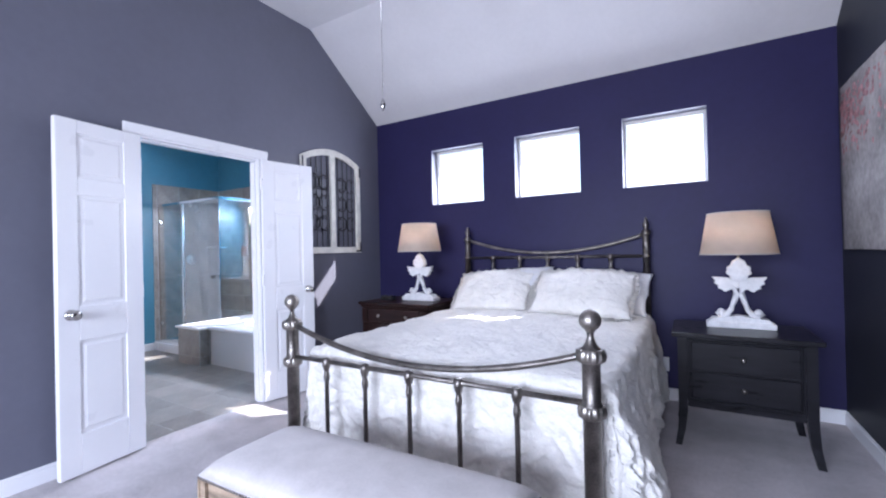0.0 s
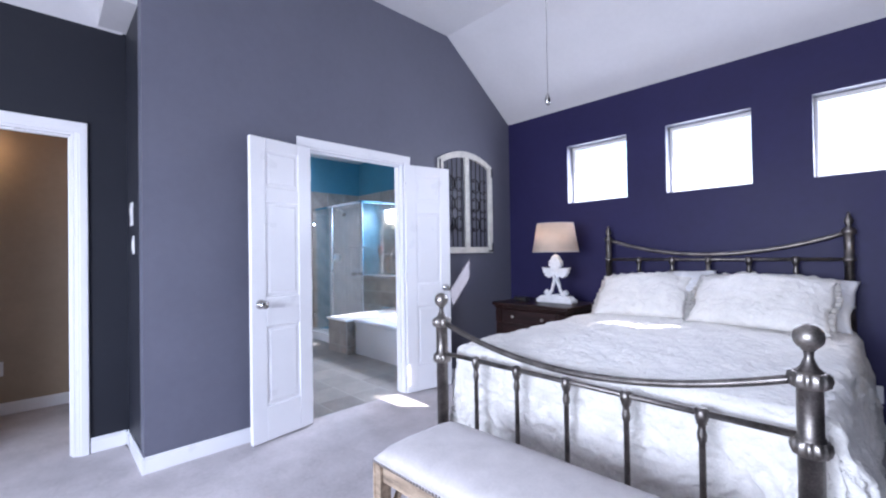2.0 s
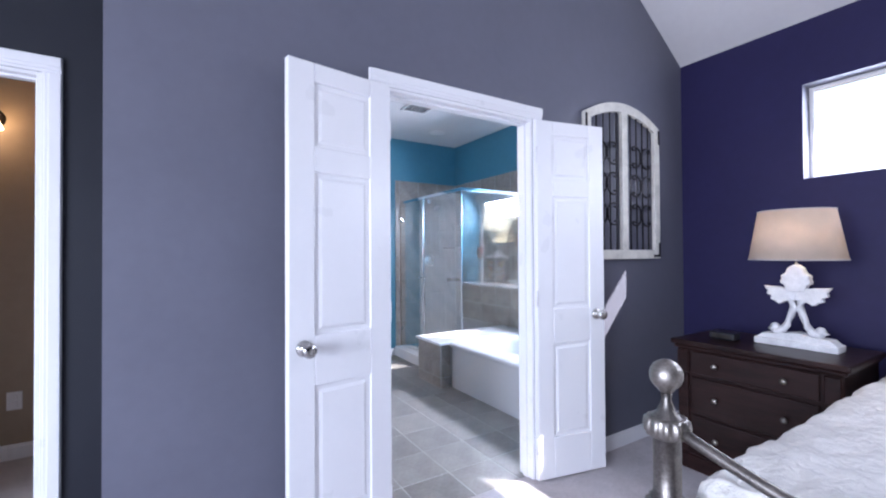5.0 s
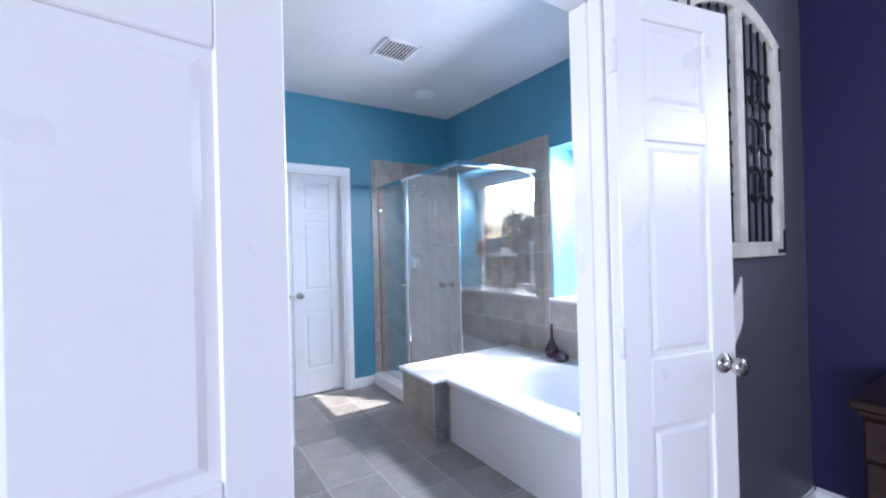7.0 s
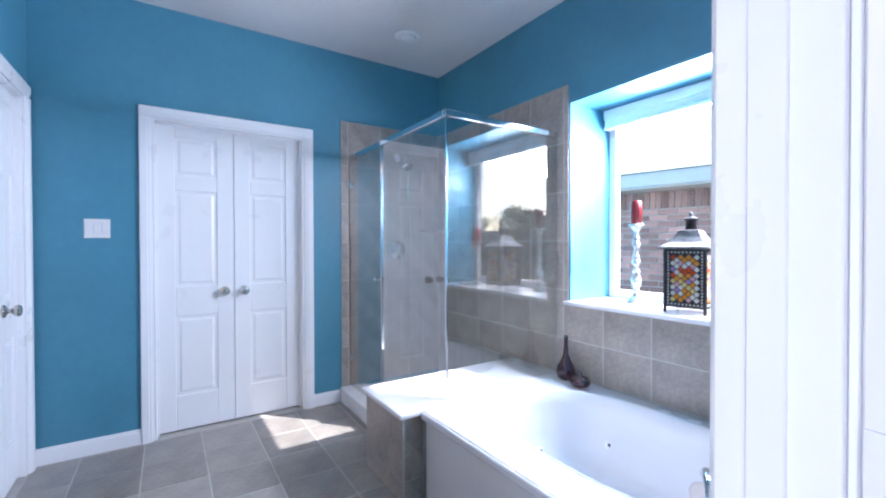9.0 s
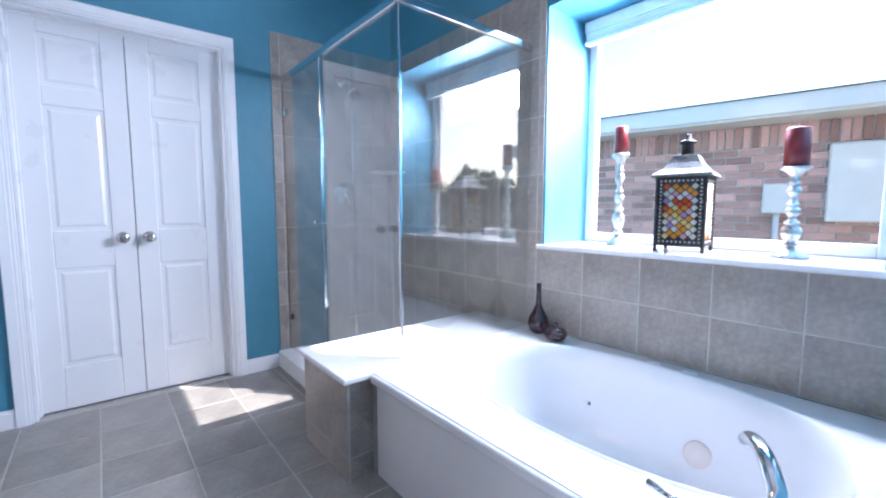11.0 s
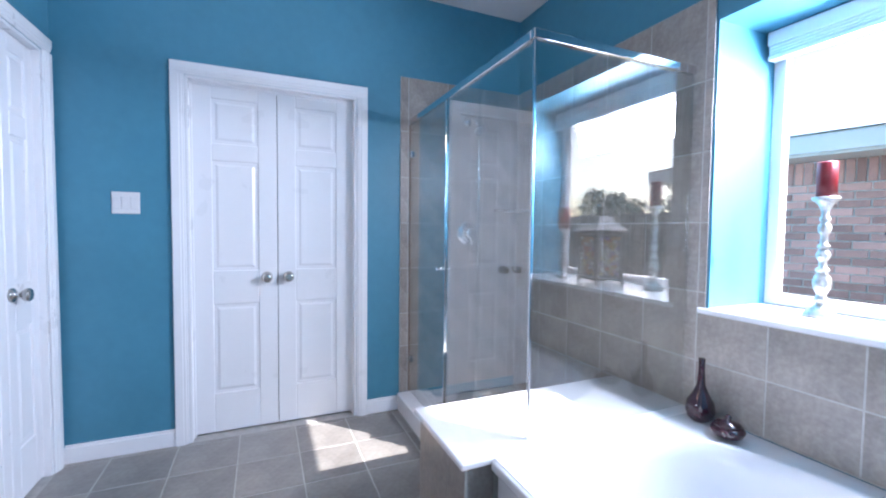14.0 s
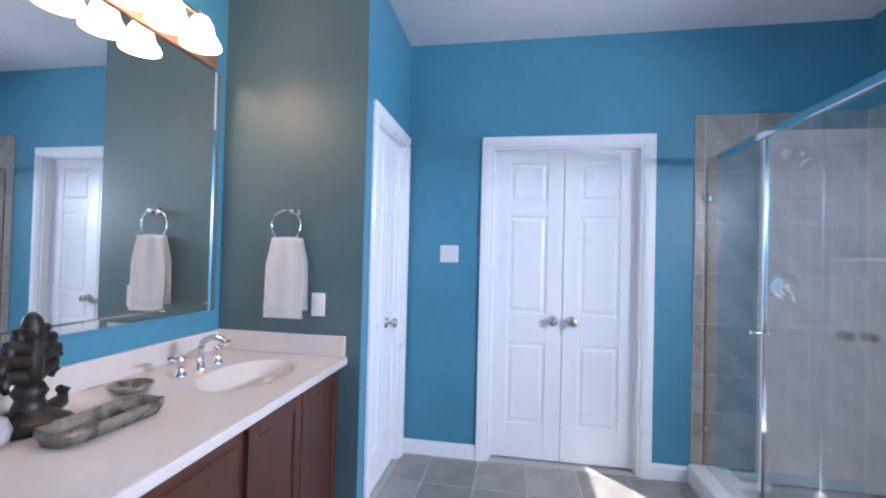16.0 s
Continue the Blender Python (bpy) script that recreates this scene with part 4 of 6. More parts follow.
def fleur(at, k, rot):
    """A carved bookend-like fleur ornament, cast as one piece."""
    bm = bmesh.new()
    lathe(bm, [(0.075, 0), (0.078, 0.012), (0.06, 0.022), (0.034, 0.04), (0.026, 0.065), (0.034, 0.08), (0.024, 0.10)])
    for s in (-1, 1):
        tube(bm, [(s * 0.02, 0, 0.03), (s * 0.06, 0, 0.02), (s * 0.10, 0, 0.026), (s * 0.112, 0, 0.05), (s * 0.095, 0, 0.058)], [0.02, 0.02, 0.018, 0.014, 0.010], 8)
        for lift, reach in ((0.10, 0.075), (0.135, 0.085), (0.165, 0.065), (0.19, 0.04)):
            tube(bm, [(0, 0, lift), (s * reach * 0.5, 0, lift + 0.025), (s * reach * 0.9, 0, lift + 0.028), (s * reach, 0, lift + 0.01), (s * reach * 0.86, 0, lift - 0.002)], [0.014, 0.018, 0.016, 0.012, 0.007], 8)
    lathe(bm, [(0.02, 0.09), (0.024, 0.15), (0.018, 0.20), (0.024, 0.225), (0.016, 0.25), (0.005, 0.262)])
    return single("fleur_ornament", bm, BRONZE, "dark bronze carved fleur ornament on the counter", "ornament", at=Matrix.Translation((*at, VZ + 0.001)) @ Matrix.Rotation(radians(rot), 4, "Z") @ Matrix.Diagonal((k, k, k, 1)))


fleur((-4.345, 0.735), 1.22, 20)
vase("soap_ball", [(0.02, 0), (0.04, 0.015), (0.045, 0.04), (0.035, 0.07), (0.012, 0.084)], (-4.215, 0.79, VZ + 0.001), mat("pale_grey_stone", (0.38, 0.36, 0.35), 0.4, vary=0.2, scale=16, bump=0.1), "rounded pale grey stone ornament on the counter", "ornament")

MIR = thing("vanity_mirror", "large wall mirror above the vanity counter", "mirror")
MX0, MX1, MZ0, MZ1 = -5.275, -3.80, 1.035, 2.225
part("mirror_glass", box(MX0 + 0.045, MX1 - 0.045, 0.557, 0.571, MZ0 + 0.045, MZ1), MIRROR, MIR)
for b in ((MX0, MX0 + 0.045, MZ0, MZ1), (MX1 - 0.045, MX1, MZ0, MZ1), (MX0 + 0.045, MX1 - 0.045, MZ0, MZ0 + 0.045)):
    part("bevelled_strip", box(b[0], b[1], 0.557, 0.577, b[2], b[3], 0.008), MIRROR, MIR)

VL = thing("vanity_light", "four-lamp vanity light bar with frosted bell shades, lit", "wall light")
part("backplate", box(-5.23, -4.30, 0.557, 0.585, 2.23, 2.38, 0.004), WALNUT, VL, "brown wooden backplate")
part("canopy", lathe(bmesh.new(), [(0.07, 0), (0.066, 0.012), (0.04, 0.03), (0.015, 0.04)], m=Matrix.Translation((-4.70, 0.585, 2.31)) @ Matrix.Rotation(radians(-90), 4, "X")), NICKEL, VL)
part("arm_bar", tube(bmesh.new(), [(-4.97, 0.70, 2.345), (-4.43, 0.70, 2.345)], 0.009, 10), NICKEL, VL)
for x in (-4.95, -4.785, -4.62, -4.455):
    part("arm", tube(bmesh.new(), [(x, 0.585, 2.33), (x, 0.66, 2.36), (x, 0.72, 2.35), (x, 0.72, 2.325)], 0.008, 8), NICKEL, VL)
    bm = bmesh.new()
    lathe(bm, [(0.022, 0.125), (0.030, 0.12), (0.045, 0.09), (0.056, 0.05), (0.078, 0.012), (0.080, 0.0), (0.074, 0.0), (0.05, 0.05), (0.02, 0.10)][::-1], at=(x, 0.72, 2.205))
    part("bell_shade", bm, FROST, VL, "glowing frosted glass bell shade")

RING = thing("towel_ring", "round chrome towel ring on the wall", "towel ring", Matrix.Translation((-5.33, 0.975, 1.535)))
part("mount", lathe(bmesh.new(), [(0.026, 0), (0.026, 0.008), (0.012, 0.015), (0.012, 0.045), (0.016, 0.05), (0.006, 0.055)], m=Matrix.Rotation(radians(90), 4, "Y")), CHROME, RING)
part("ring", tube(bmesh.new(), [(0.045, -0.03 + 0.078 * math.sin(a), -0.07 + 0.078 * math.cos(a)) for a in np.linspace(0, 2 * math.pi, 33)], 0.005, 8), CHROME, RING)


def hand_towel():
    bm = bmesh.new()
    n, m = 22, 20
    for side, hang in ((1, 0.385), (-1, 0.35)):
        rows = []
        for j in range(m + 1):
            t = j / m
            row = []
            for i in range(n + 1):
                u = i / n - 0.5
                w = 0.15 + 0.055 * min(1, t * 3)
                x = 0.046 + side * (0.012 + 0.012 * t) + 0.0035 * math.sin(u * 13 + side) * (1 - 0.5 * t) + (0.004 if j == m - 3 else 0)
                row.append(bm.verts.new((x, -0.02 + u * w, -0.135 - hang * t + (0.012 if t == 0 else 0) * (1 - abs(u)))))
            rows.append(row)
        for a, b in zip(rows, rows[1:]):
            for i in range(n):
                bm.faces.new((a[i], a[i + 1], b[i + 1], b[i])).smooth = True
    bmesh.ops.solidify(bm, geom=bm.faces[:], thickness=0.007)
    return single("hand_towel", bm, TOWEL, "folded white terry hand towel hanging from the ring", "towel", at=Matrix.Translation((-5.33, 0.975, 1.535)))


hand_towel()


def plate(name, label, at, rotz, w, h, slots, cat):
    root = thing(name, label, cat, Matrix.Translation(at) @ Matrix.Rotation(radians(rotz), 4, "Z"))
    part("cover_plate", box(-w / 2, w / 2, -0.006, 0, -h / 2, h / 2, 0.003), PLASTIC, root)
    for x, z, a, b in slots:
        part("insert", box(x - a / 2, x + a / 2, -0.011, -0.006, z - b / 2, z + b / 2, 0.002), PLASTIC, root)
    return root


OUT = [(0, 0.022, 0.03, 0.03), (0, -0.022, 0.03, 0.03)]
plate("wall_outlet", "white power outlet above the vanity", (-5.33, 1.105, 1.08), 90, 0.072, 0.115, OUT, "outlet")
plate("light_switch", "white triple light switch on the teal wall", (BW, 1.627, 1.35), 90, 0.125, 0.115, [(-0.04, 0, 0.032, 0.066), (0, 0, 0.032, 0.066), (0.04, 0, 0.032, 0.066)], "light switch")
plate("wall_outlet", "white power outlet on the indigo wall", (-0.125, YN, 0.285), 0, 0.072, 0.115, OUT, "outlet")
plate("wall_outlet", "white power outlet low on the tan wall", (-5.00, -0.085, 0.37), 90, 0.075, 0.115, OUT, "outlet")
plate("thermostat", "small white thermostat on the dark wall", (-3.42, 0.60, 1.53), 0, 0.10, 0.15, [(0, 0.02, 0.06, 0.05)], "thermostat")
plate("light_switch", "white light switch by the bedroom entry", (-3.36, 0.60, 1.33), 0, 0.07, 0.115, [(0, 0, 0.03, 0.066)], "light switch")
BAR = thing("towel_bar", "chrome towel bar on the wall beside the tub", "towel bar", Matrix.Translation((BE, 3.55, 0.98)))
for y in (-0.28, 0.28):
    part("mount", lathe(bmesh.new(), [(0.022, 0), (0.02, 0.01), (0.010, 0.02), (0.010, 0.05)], at=(0, 0, 0), m=Matrix.Translation((0, y, 0)) @ Matrix.Rotation(radians(-90), 4, "Y")), CHROME, BAR)
part("bar", tube(bmesh.new(), [(-0.05, -0.28, 0), (-0.05, 0.28, 0)], 0.008, 10), CHROME, BAR)
single("bath_towel", box(-0.075, -0.062, -0.16, 0.18, -0.23, 0.012, 0.006, 2), BROWNTOWEL, "brown terry towel on the towel bar", "towel", at=Matrix.Translation((BE, 3.55, 0.98)))

SC = thing("wall_sconce", "hall wall sconce with a glowing amber bell shade", "wall light", Matrix.Translation((-5.00, -0.19, 2.16)))
part("backplate", lathe(bmesh.new(), [(0.06, 0), (0.055, 0.012), (0.02, 0.03)], m=Matrix.Rotation(radians(90), 4, "Y")), BRONZE, SC)
part("arm", tube(bmesh.new(), [(0.02, 0, 0), (0.08, 0, 0.04), (0.12, 0, 0.05), (0.13, 0, 0.03)], 0.009, 8), BRONZE, SC)
part("bell_shade", lathe(bmesh.new(), [(0.080, -0.09), (0.080, -0.085), (0.064, -0.05), (0.05, 0), (0.026, 0.03)], at=(0.13, 0, 0)), SCONCE, SC, "glowing amber glass bell shade")
# ---- bedroom: bed ----
def bed():
    root = thing("bed", "antique pewter metal bed frame with finials and curved rails", "bed")
    fy, hy = 1.895, 4.0
    fx0, fx1 = -1.905, -0.250

    def fluted(x, y, z0, z1, r):
        """A collar of upright flutes round a post, swelling in the middle."""
        bm = bmesh.new()
        n, rings = 48, []
        for k, (t, w) in enumerate(((0.0, 0.86), (0.12, 0.97), (0.5, 1.06), (0.88, 1.0), (1.0, 0.88))):
            row = []
            for i in range(n):
                a = 2 * math.pi * i / n
                q = r * w * (1 + (0.10 * (1, 0, -1, 0)[i % 4] if 0 < k < 4 else 0))
                row.append(bm.verts.new((x + q * math.cos(a), y + q * math.sin(a), z0 + (z1 - z0) * t)))
            rings.append(row)
        for a, b in zip(rings, rings[1:]):
            for i in range(n):
                bm.faces.new((a[i], a[(i + 1) % n], b[(i + 1) % n], b[i])).smooth = True
        bm.faces.new(list(reversed(rings[0])))
        bm.faces.new(rings[-1])
        part("fluted_collar", bm, PALEPEWTER, root, "fluted pewter collar")

    def post(x, y, h, ball):
        fluted(x, y, 0.602, 0.652, 0.047)
        fluted(x, y, h - 0.198, h - 0.148, 0.050)
        bm = bmesh.new()
        r = 0.034
        pr = [(r, 0), (r, 0.60), (r + 0.006, 0.605), (r + 0.010, 0.625), (r + 0.010, 0.645), (r + 0.004, 0.66), (r, 0.665), (r, h - 0.20), (r + 0.004, h - 0.195), (r + 0.012, h - 0.18), (r + 0.012, h - 0.155), (r - 0.002, h - 0.142), (r - 0.010, h - 0.134), (0.017, h - 0.118), (0.012, h - 0.104), (0.014, h - 0.085)]
        lathe(bm, pr, at=(x, y, 0), segs=20)
        part("post", bm, PEWTER, root)
        bm = bmesh.new()
        lathe(bm, [(0.014, h - 0.085), (0.020, h - 0.08)] + [(max(0.004, ball * math.sin(a)), h - ball - ball * math.cos(a)) for a in np.linspace(0.5, math.pi, 10)], at=(x, y, 0), segs=20)
        part("ball_finial", bm, PALEPEWTER, root, "round brushed pewter finial")

    for x in (fx0, fx1):
        post(x, fy, 1.010, 0.041)
    def board(x0, x1, y, zend, zmid, zrail, zlow, xs):
        pts = []
        for i in range(25):
            u = i / 24
            s = abs(2 * u - 1)
            pts.append((x0 + (x1 - x0) * u, y, zmid + (zend - zmid) * s ** 2.0))
        part("curved_rail", tube(bmesh.new(), pts, 0.015, 10), PEWTER, root)
        part("straight_rail", tube(bmesh.new(), [(x0, y, zrail), (x1, y, zrail)], 0.012, 10), PEWTER, root)
        part("bottom_rail", tube(bmesh.new(), [(x0, y, zlow), (x1, y, zlow)], 0.014, 8), PEWTER, root)
        for x in xs:
            bm = bmesh.new()
            H = zrail - zlow
            lathe(bm, [(0.0115, 0), (0.0115, H - 0.105), (0.015, H - 0.10), (0.0175, H - 0.08), (0.013, H - 0.058), (0.013, H - 0.044), (0.0185, H - 0.038), (0.0185, H - 0.028), (0.0225, H - 0.024), (0.0225, H + 0.015), (0.014, H + 0.019)], at=(x, y, zlow), segs=14)
            part("spindle", bm, PEWTER, root)

    board(fx0, fx1, fy, 0.845, 0.700, 0.655, 0.22, (-1.637, -1.365, -1.090, -0.820, -0.548))
    hx0, hx1 = -1.842, -0.228
    for x in (hx0, hx1):
        bm = bmesh.new()
        r = 0.026
        lathe(bm, [(r, 0), (r, 1.15), (r + 0.008, 1.155), (r + 0.008, 1.175), (r, 1.18), (r, 1.325), (r + 0.01, 1.335), (r + 0.01, 1.36), (0.012, 1.385), (0.02, 1.40), (0.024, 1.42), (0.014, 1.445), (0.006, 1.475)], at=(x, hy, 0), segs=18)
        part("post", bm, PEWTER, root)
    board(hx0, hx1, hy, 1.345, 1.205, 1.165, 0.5, (-1.57, -1.30, -1.035, -0.77, -0.50))
    for x in (hx0 + 0.05, hx1 - 0.05):
        part("side_rail", box(x - 0.015, x + 0.015, 2.05, hy, 0.26, 0.34, 0.004), PEWTER, root)


bed()
MT = 0.700
single("mattress", box(-1.83, -0.25, 2.04, 3.96, 0.24, MT - 0.03, 0.05, 3), COTTON, "white mattress and box spring under the coverlet", "mattress")


def coverlet():
    """Cloth laid over the mattress; it falls to the carpet at the foot and both sides, with soft folds."""
    bm = bmesh.new()
    mx0, mx1, my0, my1 = -1.83, -0.24, 2.02, 3.93
    drop = 0.66
    nu, nv = 270, 270
    us = np.linspace(mx0 - drop, mx1 + drop, nu)
    vs = np.linspace(my0 - drop * 0.92, my1, nv)
    grid = []
    for v in vs:
        row = []
        for u in us:
            ox = max(mx0 - u, 0, u - mx1)
            sx = -1 if u < mx0 else 1
            oy = max(my0 - v, 0)
            cx, cy = min(max(u, mx0), mx1), max(v, my0)
            d = max(ox, oy) if ox * oy == 0 else (ox ** 4 + oy ** 4) ** 0.25
            d = min(d, drop)
            r = 0.06
            if d < r * 1.57:
                out, z = r * math.sin(d / r), MT - r + r * math.cos(d / r)
            else:
                out, z = r + (d - r * 1.57) * 0.10, MT - r - (d - r * 1.57)
            k = min(1, d / 0.3)
            tot = max(1e-6, math.hypot(ox, oy))
            dirx, diry = (sx * ox / tot, -oy / tot) if d > 0 else (0, 0)
            fold = noise.noise((u * 5.5 if oy > ox else v * 5.5, 3.1 if oy > ox else 7.7, z * 1.2))
            out += k * 0.045 * fold + k * 0.02 * noise.noise((u * 14, v * 14, 2))
            if diry < -0.5:
                out = (0.034 + k * (0.036 * fold + 0.010 * noise.noise((u * 17, z * 5, 4)))) * min(1, d / 0.06) * (1 if abs(dirx) < 0.3 else 1.2)
                out = min(out, 0.085)
            if sx > 0 and ox > oy:
                out += 0.16 * k * max(0, 1 - (cy - my0) / 0.9) * min(1, d / drop)
            h = noise.noise((cx * 4, cy * 4, 0)) * 0.016 + noise.noise((cx * 11, cy * 11, 5)) * 0.007 + noise.noise((cx * 2.3 + cy * 6, cy * 2, 9)) * 0.010
            w1 = noise.noise((u * 7 + 3, v * 7, 1.5))
            ridge = (1 - 2.2 * abs(noise.noise((u * 10 + w1, v * 10 - w1, 6)))) * 0.5 + (1 - 2.2 * abs(noise.noise((u * 21 + 2 * w1, v * 21, 11)))) * 0.28
            h += 0.015 * ridge * (1 - k)
            out += 0.042 * k * (ridge - 0.35)
            if diry < -0.5:
                out = max(0.004, min(out, 0.092))
            crown = 0.035 * (1 - (2 * (cx - mx0) / (mx1 - mx0) - 1) ** 4) * min(1, (cy - my0) / 0.3)
            row.append(bm.verts.new((cx + dirx * out, cy + diry * out, max(0.012, z + (h + crown) * (1 - 0.5 * k)))))
        grid.append(row)
    for a, b in zip(grid, grid[1:]):
        for i in range(nu - 1):
            bm.faces.new((a[i], a[i + 1], b[i + 1], b[i])).smooth = True
    single("coverlet", bm, DAMASK, "rumpled ivory damask coverlet draped over the bed to the floor", "bedspread")


coverlet()


def pillow(name, w, h, d, at, ruffle, material, label, seed=0):
    root = thing(name, label, "pillow", at, "pillows on the bed")
    bm = bmesh.new()
    n = 44
    for s in (1, -1):
        g = []
        for j in range(n + 1):
            row = []
            for i in range(n + 1):
                u, v = 2 * i / n - 1, 2 * j / n - 1
                pinch = 1 - 0.055 * (1 - max(abs(u), abs(v)) ** 8 * min(abs(u), abs(v)) ** 2) * abs(u * v) ** 0.3 + 0.012 * noise.noise((u * 3, v * 3, seed + 2))
                e = max(0, (1 - abs(u) ** 2.2)) ** 0.62 * max(0, (1 - abs(v) ** 2.2)) ** 0.62 * 1.08
                t = d / 2 * e * (1 + 0.26 * noise.noise((u * 2 + seed, v * 2, s))) + (0.012 * noise.noise((u * 4, v * 4, seed)) + 0.009 * (1 - 2.2 * abs(noise.noise((u * 6 + seed, v * 5, 3))))) * e ** 0.5
                sag = (0.030 * noise.noise((u * 1.6 + seed * 3, 2.2, seed)) - 0.022 * abs(u) ** 3) * (1 + v) / 2
                row.append(bm.verts.new((u * w / 2 * pinch + 0.02 * noise.noise((v * 1.5, seed, 8)) * u, s * t, h / 2 * (1 + v * pinch) + sag)))
            g.append(row)
        for a, b in zip(g, g[1:]):
            for i in range(n):
                bm.faces.new((a[i], a[i + 1], b[i + 1], b[i])).smooth = True
    bmesh.ops.remove_doubles(bm, verts=bm.verts[:], dist=0.0005)
    part("cushion", bm, material, root)
    if ruffle:
        bm = bmesh.new()
        m = 420
        loop = []
        for i in range(m):
            t = 4 * i / m
            k, f = int(t), 2 * (t % 1) - 1
            u, v = [(f, -1), (1, f), (-f, 1), (-1, -f)][k]
            sag = (0.030 * noise.noise((u * 1.6 + seed * 3, 2.2, seed)) - 0.022 * abs(u) ** 3) * (1 + v) / 2
            cx, cz = u * w / 2 * 0.95 + 0.02 * noise.noise((v * 1.5, seed, 8)) * u, h / 2 * (1 + v * 0.95) + sag
            o = Vector((u ** 3 if abs(u) < 1 else u, 0, v ** 3 if abs(v) < 1 else v)).normalized()
            wob = math.sin(i * 0.55 + 2 * noise.noise((i * 0.07, seed, 5))) * 0.008 + 0.008 * noise.noise((i * 0.2, seed, 1))
            p = Vector((cx, 0, cz))
            loop.append([bm.verts.new(p), bm.verts.new(p + o * ruffle * 0.55 + Vector((0, wob * 0.6, 0))), bm.verts.new(p + o * ruffle * (1 + 0.25 * noise.noise((i * 0.16, 4, seed))) + Vector((0, wob, 0)))])
        for i in range(m):
            a, b = loop[i], loop[(i + 1) % m]
            for k in range(2):
                bm.faces.new((a[k], b[k], b[k + 1], a[k + 1])).smooth = True
        bmesh.ops.solidify(bm, geom=bm.faces[:], thickness=0.003)
        part("ruffle", bm, material, root, "gathered ruffle edge")
    return root


def lean(x, y, z, rx, rz=0, ry=0):
    return pose(x, y, z, rx, ry, rz)


pillow("pillow", 0.68, 0.48, 0.19, lean(-1.415, 3.50, 0.735, -50, 4, -2), 0.04, DAMASK, "ivory damask pillow sham with ruffled edge", 1)
pillow("pillow", 0.76, 0.47, 0.20, lean(-0.675, 3.46, 0.735, -48, -3, 1), 0.04, DAMASK, "ivory damask pillow sham with ruffled edge", 4)
pillow("pillow", 0.66, 0.42, 0.16, lean(-1.25, 3.70, 0.752, -42, 3, -7), 0, COTTON, "white cotton pillow behind the sham", 7)
pillow("pillow", 0.66, 0.42, 0.17, lean(-0.545, 3.72, 0.735, -42, -4, 3), 0, COTTON, "white cotton pillow behind the sham", 9)


